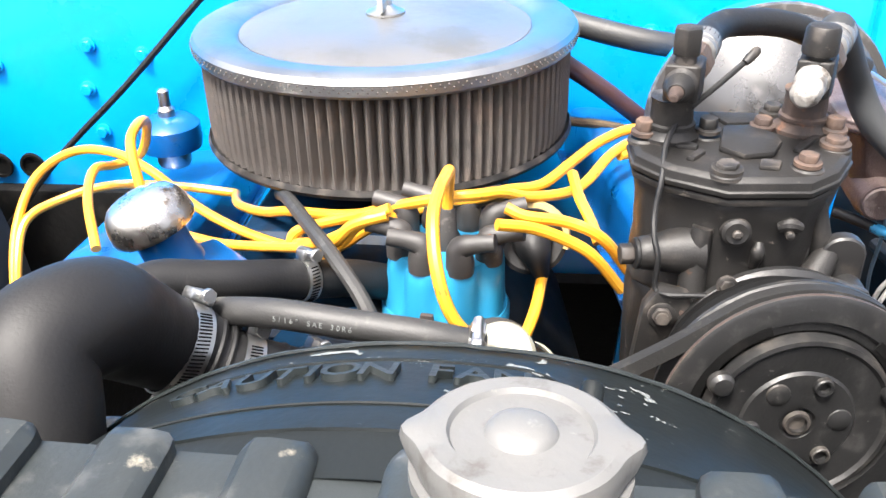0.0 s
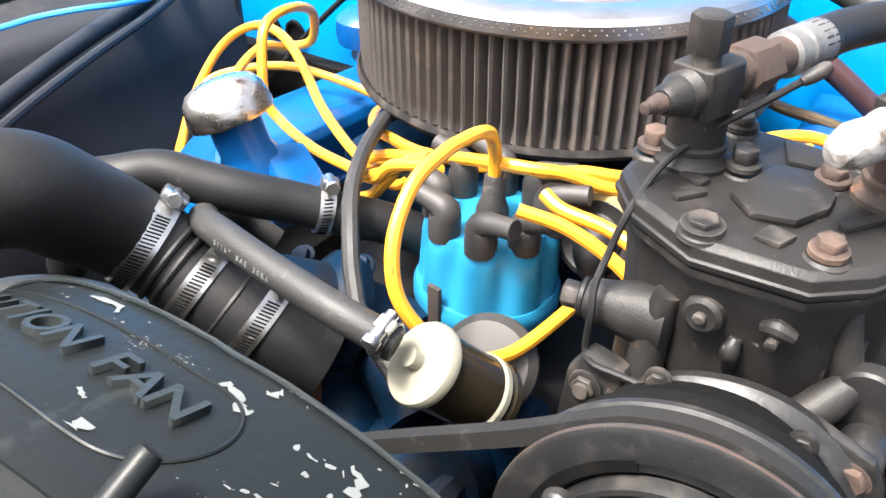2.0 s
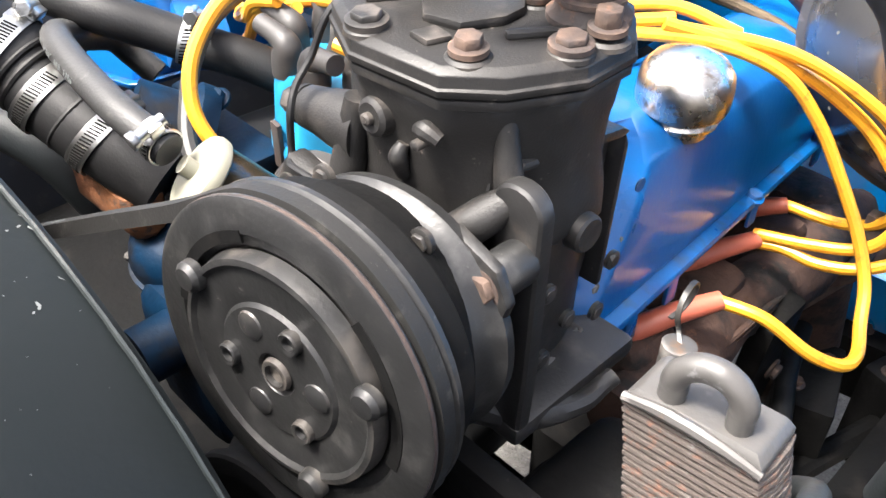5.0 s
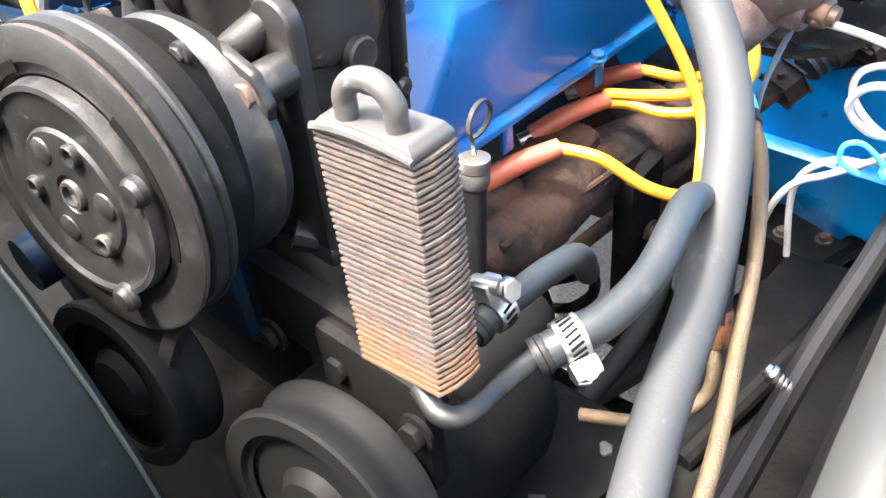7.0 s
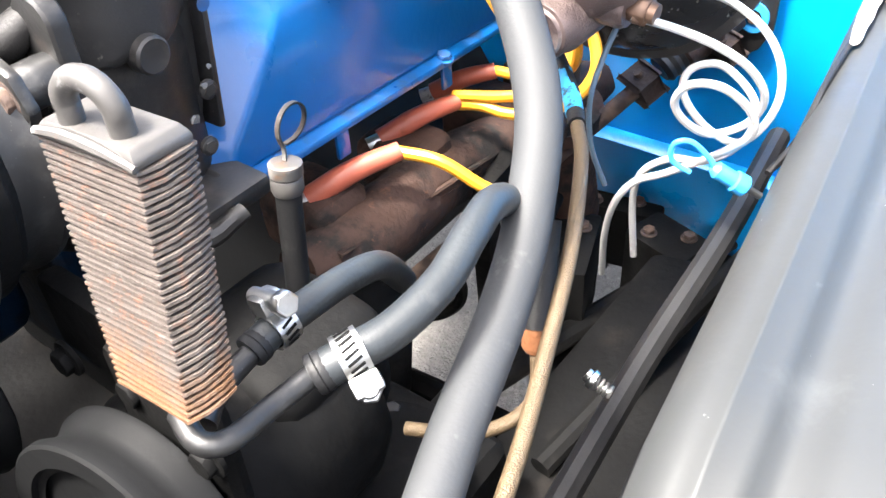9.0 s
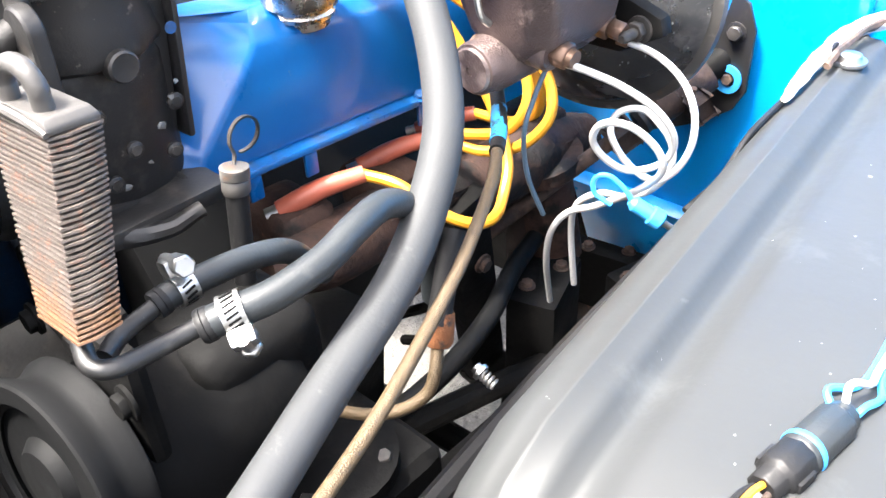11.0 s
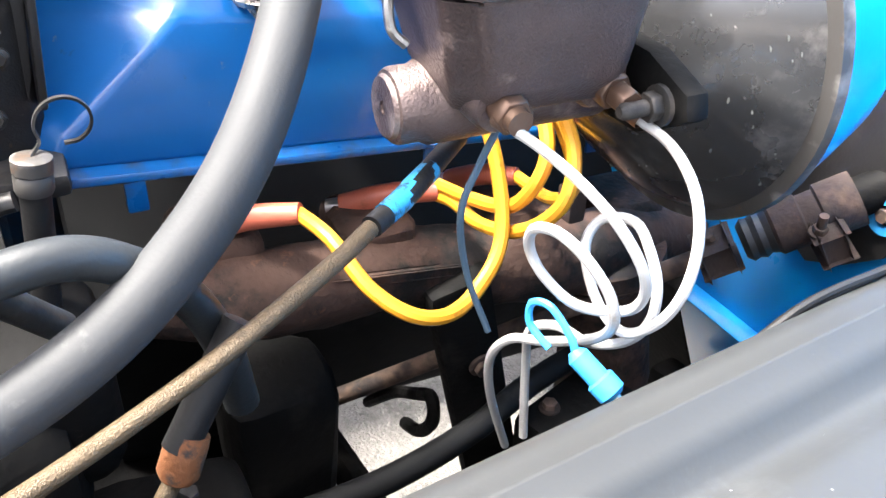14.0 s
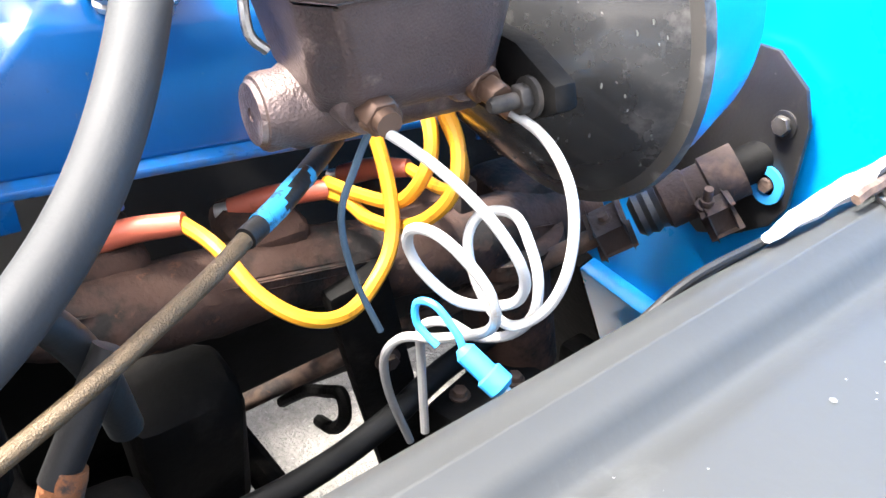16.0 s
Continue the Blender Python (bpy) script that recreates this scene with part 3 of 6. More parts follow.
breather((-.0515, .4345, .9815), (-.30, -.08, .95), .0325, "tarnished chrome breather cap on a blue filler neck", .052)
breather((.338, .5486, 1.012), (.05, 0, 1), .0275, "tarnished chrome oil filler cap on the blue valve cover", .008, False)
solo("filler_bracket", bevel(box((0, 0, 0), (.050, .040, .044), 0, pose(-.0335, .4445, .977, -18, 22, -20)), .004), "blue", "blue sheet-metal baffle beside the breather neck", "baffle")


def vacuum_switch():
    b = Vector((-.178, .71, .955))
    t = thing("vacuum_valve", b, "blue canister valve with a silver tip on the engine", "valve")
    part("collar", lathe([(.016, 0), (.018, .004), (.018, .016), (.014, .018)], b, (0, 0, 1), 24), "steel", t, "silver collar")
    bod = part("body", lathe([(.02, .016), (.031, .02), (.033, .03), (.032, .045), (.024, .052), (.01, .055)], b, (0, 0, 1), 30), "blue", t)
    part("tip", lathe([(.009, .053), (.009, .062), (.006, .066), (.006, .082), (.004, .084)], b, (0, 0, 1), 16), "steel", bod, "silver threaded tip")


vacuum_switch()


def air_cleaner():
    c = Vector((.0665, .682, 1.0195))
    t = thing("air_cleaner", c, "round chrome-lidded air cleaner with a grimy pleated filter", "air cleaner")
    R, H = .177, .0905
    # pleats: a folded ring
    n = 104
    rings = []
    for z, k in ((.006, 0), (.012, .4), (.02, 1), (H - .012, 1), (H - .004, .8)):
        ring = []
        for i in range(n * 6):
            r = R - .0085 + (-.0105, -.0065, .0006, .0026, .0006, -.0065)[i % 6] * (.3 + .7 * k)
            a = 2 * math.pi * i / (n * 6)
            ring.append((c.x + r * math.cos(a), c.y + r * math.sin(a), c.z + z))
        rings.append(ring)
    part("filter", loft(rings, caps=False), "paper", t, "dirty grey-brown pleated paper", angle=25)
    part("base_pan", lathe([(.05, -.012), (.13, -.010), (R - .012, -.002), (R - .004, 0), (R - .002, .004), (R - .004, .009), (R - .006, .006), (R - .02, .003)], c, (0, 0, 1), 96), "dusty", t, "grimy metal base pan")
    lid = part("lid", lathe([(R - .016, H - .004), (R - .003, H - .004), (R, H - .001), (R, H + .008), (R - .003, H + .012), (R - .010, H + .014), (R - .030, H + .0135), (R - .038, H + .010), (R - .042, H + .0075), (R - .044, H + .004)], c, (0, 0, 1), 96), "lid", t, "worn chrome lid with a dished ring")
    part("lid_centre", lathe([(R - .043, H + .004), (R - .0425, H + .0078), (R - .047, H + .0085), (R - .056, H + .0115), (.07, H + .0155), (.03, H + .017), (.0, H + .0175)], c, (0, 0, 1), 96), "lidtop", lid, "dusty domed lid centre")
    # knurled band: rows of small bosses round the rim
    bm = bmesh.new()
    for row in range(2):
        for i in range(150):
            a = 2 * math.pi * (i + row * .5) / 150
            q = Vector((c.x + (R + .0004) * math.cos(a), c.y + (R + .0004) * math.sin(a), c.z + H + .0025 + row * .003))
            bmesh.ops.create_icosphere(bm, subdivisions=1, radius=.0009, matrix=Matrix.Translation(q))
    part("mesh_band", bm, "dusty", lid, "knurled mesh band round the rim")
    part("wing_nut", join(lathe([(.018, 0), (.018, .002), (.012, .004), (.007, .008), (.006, .018), (.004, .02)], c + Vector((0, 0, H + .0175)), (0, 0, 1), 20), box((0, .014, .012), (.006, .02, .014), .0025, Matrix.Translation(c + Vector((0, 0, H + .0175)))), box((0, -.014, .012), (.006, .02, .014), .0025, Matrix.Translation(c + Vector((0, 0, H + .0175))))), "steel", lid, "bright wing nut")


air_cleaner()


def distributor():
    b = Vector((.1485, .4485, .9575))
    ax = Vector((.03, .02, 1)).normalized()
    t = thing("distributor", b, "light blue distributor cap with grey rubber boots", "distributor")
    m = at_axis(b, ax, (0, 1, 0))
    part("skirt", lathe([(.048, -.004), (.0495, 0), (.0495, .008), (.0475, .012)], b, ax, 48), "capblue", t)
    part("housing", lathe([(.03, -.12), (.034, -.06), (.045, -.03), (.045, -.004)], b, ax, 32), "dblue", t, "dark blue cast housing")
    rings = []
    for z, r, f in ((.010, .0470, .2), (.018, .0465, .9), (.045, .0450, 1), (.054, .0435, .9), (.058, .040, .4)):
        rings.append([m @ Vector(((r - .006 * f * (.5 + .5 * math.cos(8 * a)) ** 2) * math.cos(a), (r - .006 * f * (.5 + .5 * math.cos(8 * a)) ** 2) * math.sin(a), z)) for a in [2 * math.pi * i / 96 for i in range(96)]])
    cap = part("cap", loft(rings), "capblue", t)
    part("clip", box((.0, -.0495, .012), (.010, .004, .034), .0015, Matrix.Translation(b) @ pose(0, 0, 0, 0, 0, -8)), "rust", t, "rusty spring clip")
    for k in range(8):
        a = 2 * math.pi * (k + .5) / 8
        p = m @ Vector((.0355 * math.cos(a), .0355 * math.sin(a), .0585))
        # boots turn towards the bank that they serve
        right = p.x > b.x + .01
        side = Vector((1, -.1 if p.y < b.y else .25, .12)).normalized() if right else Vector((-1, -.05 if p.y < b.y else .2, .12)).normalized()
        e = p + ax * (.0155 if p.y < b.y else .020)
        part("boot", tube([p - ax * .004, p + ax * .006, e, e + side * .009 + ax * .003, e + side * .025 + ax * .004], [.0102, .0104, .0098, .0082, .0068, .0065], 14, 5), "boot", cap, "grey right-angle rubber boot")
    part("coil_boot", lathe([(.0105, .055), (.0108, .064), (.0078, .072), (.0066, .088), (.0056, .090)], b, ax, 18), "boot", cap, "grey straight rubber boot")


distributor()


def coil():
    b = Vector((.2125, .476, 1.009))
    t = thing("ignition_coil", b, "black ignition coil with a cream band and a rubber boot", "coil")
    ax = Vector((.06, -.93, .36)).normalized()
    part("can", lathe([(.022, -.085), (.026, -.080), (.026, -.004), (.0275, -.002), (.0275, 0), (.024, .002), (.021, .0005), (.010, .001)], b, ax, 32), "black", t)
    m = at_axis(b, ax)
    arc = []
    for a in np.linspace(radians(-15), radians(165), 18):
        d = Vector((math.cos(a), math.sin(a), 0))
        arc.append([m @ (d * r + Vector((0, 0, h))) for r, h in ((.0272, -.010), (.0298, -.0095), (.0302, -.001), (.0285, .0022), (.0248, .0024), (.0250, .001), (.0274, -.001))])
    part("band", loft(arc), "creamband", t, "cream yellowed plastic band")
    tip = Vector((.2215, .4595, .9870))
    bt = part("boot", tube([b - ax * .002, b + ax * .007 + Vector((.001, 0, -.004)), b.lerp(tip, .6) + ax * .007, tip], [.0150, .0148, .0125, .0080, .0060], 20, 5), "rubber", t, "black rubber terminal boot")
    part("lip", lathe([(.0155, 0), (.0165, .001), (.0165, .004), (.0150, .005)], b - ax * .001, ax, 24, caps=False), "rubber", bt)


coil()


def fuel_filter():
    b = Vector((.1985, .3125, 1.0165))
    ax = Vector((.34, .60, -.72)).normalized()
    k = .87
    t = thing("fuel_filter", b, "fuel filter with a milky plastic cap and a smoky canister", "fuel filter")
    part("cap", lathe([(r * k, h * k) for r, h in [(.0, -.003), (.016, -.0025), (.0255, -.001), (.027, .002), (.0265, .006), (.024, .008)]], b, ax, 40), "plastic", t, "milky plastic end cap")
    can = part("canister", lathe([(r * k, h * k) for r, h in [(.0245, .005), (.0245, .06), (.026, .062), (.026, .067), (.02, .072)]], b, ax, 36), "smoke", t)
    part("nipple", lathe([(r * k, h * k) for r, h in [(.0062, -.011), (.0062, -.003)]], b, ax, 16), "plastic", t)
    part("seam", lathe([(r * k, h * k) for r, h in [(.0250, .050), (.0265, .052), (.0265, .056), (.0250, .058)]], b, ax, 36, caps=False), "plastic", can, "yellowed seam ring")


fuel_filter()
solo("vacuum_advance", lathe([(.012, -.02), (.028, -.012), (.031, 0), (.031, .006), (.026, .012), (.008, .015)], (.192, .388, .957), (.2, -.75, .65), 36), "boot", "dull grey vacuum advance diaphragm below the distributor", "vacuum advance")


def fuel_pump():
    b = Vector((.10, .338, .893))
    t = thing("fuel_pump", b, "grimy blue domed fuel pump at the front of the engine", "fuel pump")
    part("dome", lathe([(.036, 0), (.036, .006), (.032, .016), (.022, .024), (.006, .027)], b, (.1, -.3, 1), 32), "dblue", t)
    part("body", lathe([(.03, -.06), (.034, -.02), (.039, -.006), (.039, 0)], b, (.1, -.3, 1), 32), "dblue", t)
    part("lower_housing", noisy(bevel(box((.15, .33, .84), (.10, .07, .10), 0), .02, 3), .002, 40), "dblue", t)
    for k in range(5):
        a = 2 * math.pi * k / 5
        part("screw", hexhead(at_axis(b, (.1, -.3, 1)) @ Vector((.036 * math.cos(a), .036 * math.sin(a), .002)), (.1, -.3, 1), .0038, .004, False), "dusty", t)


fuel_pump()
solo("water_neck", noisy(bevel(box((.068, .318, .938), (.075, .03, .04), 0, None), .012, 3), .005, 45), "orange", "orange rusted casting below the radiator hose", "casting")

# hoses
line_thing("heater_hose", [(-.10, .295, .96), (-.085, .297, 1.005), (-.06, .298, 1.038), (-.035, .311, 1.047), (-.018, .329, 1.048), (.003, .343, 1.041), (.024, .358, 1.033), (.041, .378, 1.023), (.060, .398, 1.012), (.085, .425, .998), (.115, .455, .975)], .0142, "rubber", "black rubber heater hose curving to the engine front", "hose", "", 16, 6, [(-1, "hose_lip", .008, .0148, "rubber", "black hose lip")])
hose_clamp((.056, .394, 1.014), (.65, .7, -.3), .0142, (-.3, -.1, 1), .010)
RADIATOR_HOSE = thing("radiator_hose", (-.04, .22, 1.04), "thick black upper radiator hose with a ribbed coupling", "hose")
part("upper_hose", tube([(-.01, .115, .95), (-.010, .150, 1.01), (-.014, .178, 1.060), (-.018, .200, 1.088), (-.006, .234, 1.086), (-.0055, .262, 1.060), (-.0035, .2805, 1.0405), (.0040, .2915, 1.0265), (.0140, .2985, 1.0155)], [.033, .033, .032, .0315, .031, .030, .0288, .0284], 28, 7), "rubber", RADIATOR_HOSE)
part("coupling", tube([(.007, .2975, 1.0205), (.0205, .3000, 1.0105), (.036, .3040, .9985), (.0700, .3180, .9775), (.105, .337, .953)], [.0262, .0258, .0258, .0258, .0262], 28, 5), "rubber", RADIATOR_HOSE, "black rubber coupling")
_ra = Vector((.74, .29, -.58))
for q, r in (((.0175, .2995, 1.0128), .0292), ((.0235, .3010, 1.0085), .0280), ((.0530, .3110, .9880), .0268)):
    part("rib", lathe([(.0255, -.0022), (r - .0008, -.0016), (r, 0), (r - .0008, .0016), (.0255, .0022)], q, _ra, 40, caps=False), "rubber", RADIATOR_HOSE)
hose_clamp((.0055, .2925, 1.0245), (.66, .46, -.66), .0290, (-.1, .35, 1), .014)
hose_clamp((.0350, .3030, .9995), _ra, .0260, (-.1, .35, 1), .013)
hose_clamp((.0690, .3175, .9780), _ra, .0260, (-.1, .35, 1), .013)
solo("lower_hose", tube([(-.10, .20, .955), (-.09, .24, .965), (-.07, .28, .95), (-.03, .31, .925), (.0, .33, .88)], .018, 16), "darkhose", "dark grey coolant hose beneath the radiator hose", "hose")
FUEL_LINE = [(.012, .388, .975), (-.001, .379, .989), (-.004, .368, 1.004), (.005, .345, 1.016), (.027, .322, 1.033), (.065, .308, 1.043), (.110, .301, 1.043), (.157, .298, 1.040), (.190, .304, 1.030)]
FUEL_HOSE = thing("fuel_hose", (.05, .31, 1.04), "worn black fuel hose with faded printing", "hose")
part("tube", tube(FUEL_LINE, .0094, 14), "hose", FUEL_HOSE)


def glyph(ch, size, m, name, material, parent, depth=.0012, label="", spread=.0003):
    """One raised character with the pose m."""
    cu = bpy.data.curves.new("letter", "FONT")
    cu.body, cu.size, cu.extrude, cu.align_x, cu.resolution_u, cu.offset = ch, size, depth, "CENTER", 3, spread
    ob = bpy.data.objects.new("letter", cu)
    scene.collection.objects.link(ob)
    bpy.context.view_layer.update()
    me = bpy.data.meshes.new_from_object(ob.evaluated_get(bpy.context.evaluated_depsgraph_get()))
    bpy.data.objects.remove(ob)
    bpy.data.curves.remove(cu)
    me.transform(m)
    me.materials.clear()
    me.materials.append(M[material])
    o = new(name, me)
    o.parent = parent
    o.matrix_parent_inverse = Matrix.Translation(-parent.location)
    if label:
        tagged(o, label)
    return o


def print_on_tube(line, r, start, text, size, step, out, parent, material):
    """Prints characters along a smooth line, on the side that faces out."""
    sp = spline(line, 12)
    acc, s, k = 0.0, start, 0
    for a, b in zip(sp, sp[1:]):
        while k < len(text) and acc + (b - a).length >= s:
            d = (b - a).normalized()
            p = a + d * (s - acc)
            n = (Vector(out) - d * Vector(out).dot(d)).normalized()
            m = Matrix((d, n.cross(d), n)).transposed().to_4x4()
            m.translation = p + n * (r + .0001) - n.cross(d) * size * .35
            if text[k] != " ":
                glyph(text[k], size, m, "print", material, parent, .0002, "faded white printed character", .0)
            s += step
            k += 1
        acc += (b - a).length


print_on_tube(FUEL_LINE, .0094, .150, '5/16" SAE 30R6', .0046, .0036, (.15, -.95, .25), FUEL_HOSE, "scuff")
hose_clamp((.184, .303, 1.032), (.95, .1, -.25), .0095, (.3, -.3, 1), .008)
line_thing("vacuum_hose", [(-.005, .54, 1.008), (.011, .51, 1.019), (.044, .45, 1.03), (.074, .403, 1.032), (.099, .372, 1.021), (.114, .356, 1.005), (.132, .343, .989), (.172, .33, .968)], .0056, "hose", "thin black vacuum hose with faded printing", "hose", "", 10, 6, [(0, "hose_end", .010, 0.0059, "rubber", "black hose end"), (-1, "hose_end", .010, 0.0059, "rubber", "black hose end")])
solo("vacuum_tube", tube([(-.15, .862, 1.128), (-.211, .86, 1.070), (-.297, .858, .988), (-.406, .855, .891), (-.492, .84, .797)], .0042, 8), "rubber", "thin dark vacuum tube running past the firewall", "tube")

line_thing("heater_hose", [(.20, .845, 1.092), (.246, .815, 1.083), (.30, .795, 1.075), (.346, .80, 1.066), (.385, .84, 1.05), (.395, .905, 1.045)], .0125, "hose", "worn dark heater hose running to the firewall", "hose", "", 14, 6, [(-1, "hose_lip", .010, .0135, "rubber", "black hose lip")])
solo("coolant_tube", tube([(.215, .74, 1.075), (.238, .75, 1.058), (.276, .765, 1.028), (.310, .78, .998), (.345, .80, .965)], .0095, 12), "redtube", "dark red-brown coolant tube beside the air cleaner", "tube")
solo("fuel_line", tube([(.225, .73, 1.014), (.24, .735, 1.006), (.275, .742, 1.0), (.305, .75, .99), (.35, .76, .965)], .0048, 10), "bronze", "thin brown metal fuel line beside the air cleaner", "fuel line")
solo("red_wire", tube([(-.13, .31, .965), (-.104, .30, .953), (-.093, .30, .943), (-.08, .31, .92)], .0028, 8), "orangewire", "orange-red wire low beside the radiator hose", "wire")
solo("fender_wire", tube([(-.50, .40, .985), (-.483, .484, .99), (-.474, .525, .992), (-.448, .565, .995), (-.443, .60, .99), (-.47, .66, .975)], .0035, 8), "bluewire", "light blue wire lying over the dusty fender", "wire")

# yellow ignition wires
WIRES = [
    [(-.262, .49, .855), (-.268, .517, .896), (-.278, .558, .945), (-.267, .592, .987), (-.228, .601, 1.013), (-.179, .589, 1.020), (-.131, .566, 1.012), (-.083, .538, .994), (-.032, .513, .984), (.021, .488, .985), (.06, .465, 1.0), (.09, .452, 1.025), (.112, .445, 1.04)],
    [(-.081, .628, .963), (-.146, .625, .970), (-.204, .617, .972), (-.249, .597, .964), (-.270, .567, .955), (-.268, .535, .925), (-.262, .515, .89), (-.25, .50, .85)],
    [(.10, .432, 1.046), (.068, .434, 1.026), (.041, .444, 1.012), (.012, .468, .997), (-.044, .488, .986), (-.09, .500, .990), (-.107, .500, 1.005), (-.113, .505, 1.03), (-.123, .523, 1.060), (-.131, .562, 1.062), (-.146, .601, 1.043), (-.165, .615, 1.008), (-.188, .605, 1.0), (-.194, .578, 1.007), (-.178, .53, 1.0), (-.15, .48, .98)],
    [(.02, .50, .99), (.028, .47, 1.0), (.041, .446, 1.014), (.068, .434, 1.023), (.085, .430, 1.040), (.110, .432, 1.048)],
    [(-.081, .628, .963), (-.066, .59, .972), (-.04, .555, .984), (-.015, .53, .995), (.015, .505, 1.01), (.056, .490, 1.016), (.087, .488, 1.02), (.118, .483, 1.026), (.147, .481, 1.036), (.171, .479, 1.041), (.192, .489, 1.044), (.218, .509, 1.040), (.241, .542, 1.045), (.264, .573, 1.051), (.294, .600, 1.053), (.33, .62, 1.04)],
    [(.021, .47, .993), (.025, .475, 1.006), (.04, .478, 1.012), (.07, .475, 1.022), (.11, .462, 1.04), (.152, .452, 1.054), (.174, .457, 1.055), (.190, .468, 1.052), (.212, .487, 1.040), (.247, .518, 1.034), (.274, .557, 1.048), (.30, .59, 1.05)],
    [(.03, .45, .985), (.058, .44, 1.004), (.074, .435, 1.022), (.092, .435, 1.042), (.112, .435, 1.052)],
    [(.190, .415, 1.053), (.214, .425, 1.046), (.238, .430, 1.035), (.258, .431, 1.022), (.28, .44, .99)],
    [(.195, .435, 1.056), (.209, .433, 1.051), (.238, .438, 1.045), (.263, .437, 1.034), (.285, .45, 1.0)],
    [(.242, .52, 1.045), (.247, .49, 1.04), (.256, .47, 1.03), (.262, .455, 1.02)],
    [(.1515, .449, 1.040), (.1522, .4485, 1.060), (.1545, .440, 1.079), (.156, .426, 1.087), (.155, .410, 1.0885), (.1535, .394, 1.0875), (.153, .367, 1.080), (.158, .343, 1.059), (.167, .333, 1.034), (.180, .337, 1.012), (.190, .35, .995), (.200, .360, .985), (.210, .383, .979), (.218, .417, .983), (.222, .460, .986)],
]
for w in WIRES:
    solo("spark_plug_wire", tube(w, .0043, 10), "yellow", "yellow silicone spark plug wire beside the air cleaner", "ignition wire", "ignition wires")


# ---- fan shroud and radiator ----
def shroud():
    t = thing("fan_shroud", (.18, .15, .85), "dark green-grey fan shroud embossed with a caution notice", "fan shroud")
    cx, cz, R = .18, .846, .256
    rings = []
    angs = np.linspace(radians(-38), radians(218), 90)
    for dr, y in ((-.004, .196), (-.004, .203), (0, .204), (.002, .2), (.006, .185), (.018, .152), (.028, .122), (.030, .112), (.022, .108)):
        rings.append([(cx + (R + dr) * math.cos(a), y, cz + (R + dr) * math.sin(a)) for a in angs])
    part("shell", loft(rings, caps=False, closed=False), "shroud", t, angle=60)
    return t, cx, cz, R


SHROUD, SX, SZ, SR = shroud()
_circle, _frame, _back = [], [], []
for a in np.linspace(0, 2 * math.pi, 97)[:-1]:
    c, s = math.cos(a), math.sin(a)
    k = min(.36 / max(abs(c), 1e-6), (.262 if s > 0 else .34) / max(abs(s), 1e-6))
    _circle.append((SX + (SR + .029) * c, .112, SZ + (SR + .029) * s))
    _frame.append((SX + k * c * 1.0, .108, SZ + max(k * s, -.34)))
    _back.append((SX + k * c * 1.0, .09, SZ + max(k * s, -.34)))
_outer = [((max(abs(p[0] - SX), abs(q[0] - SX)) * (1 if p[0] > SX else -1) + SX), p[1], (max(abs(p[2] - SZ), abs(q[2] - SZ)) * (1 if p[2] > SZ else -1) + SZ)) for p, q in zip(_frame, _circle)]
part("front_plate", loft([_circle, [(x, .106, z) for x, y, z in _outer], [(x, .088, z) for x, y, z in _outer]], caps=False), "shroud", SHROUD, angle=50)


def on_shroud(s, y, lift=0.0):
    """Pose on the shroud at arc position s (metres from the top, to the right) and depth y; its x runs along the arc, z outwards."""
    r = SR + float(np.interp(y, [.112, .122, .152, .185, .2], [.03, .028, .018, .006, .002]))
    a = math.pi / 2 - s / r
    slope = math.atan2(.36, 1)
    n = Vector((math.cos(a) * math.cos(slope), math.sin(slope), math.sin(a) * math.cos(slope)))
    x = Vector((math.sin(a), 0, -math.cos(a)))
    m = Matrix((x, n.cross(x), n)).transposed().to_4x4()
    m.translation = Vector((SX + r * math.cos(a), y, SZ + r * math.sin(a))) + n * lift
    return m


_s = -.1175
for ch, adv in zip("CAUTION FAN", (.0175, .0166, .0162, .0143, .0092, .0152, .0171, .0102, .0134, .0148, .0157)):
    if ch != " ":
        glyph(ch, .0228, on_shroud(_s + adv / 2, .1555, .0014), "letter", "letter", SHROUD, .0016, "raised letter of the caution notice")
    _s += adv
# embossed outline round the notice
_ov = [(s, .1825) for s in np.linspace(-.115, .032, 16)] + [(.034 + .024 * math.sin(a), .157 + .0255 * math.cos(a)) for a in np.linspace(.2, math.pi - .2, 11)] + [(s, .1312) for s in np.linspace(.032, -.115, 16)]
part("emboss_line", tube([on_shroud(s, y, .0001).translation for s, y in _ov], .0009, 6, 2), "shroud", SHROUD)
_rng = random.Random(5)


def chips(spots):
    """Irregular flakes where the paint has worn through."""
    bm = bmesh.new()
    for s, y, size, n, spread in spots:
        for k in range(n):
            ss, yy = s + _rng.gauss(0, spread), min(.2, max(.114, y + _rng.gauss(0, spread * .7)))
            m = on_shroud(ss, yy, .0003)
            a0, w, h = _rng.random() * 6.3, size * _rng.uniform(.15, .65), size * _rng.uniform(.1, .32)
            vs = []
            for q in range(8):
                a = 2 * math.pi * q / 8
                rr = _rng.uniform(.5, 1.1)
                u, v = w * rr * math.cos(a), h * rr * math.sin(a)
                vs.append(bm.verts.new(m @ Vector((u * math.cos(a0) - v * math.sin(a0), u * math.sin(a0) + v * math.cos(a0), 0))))
            bm.faces.new(vs)
    return bm


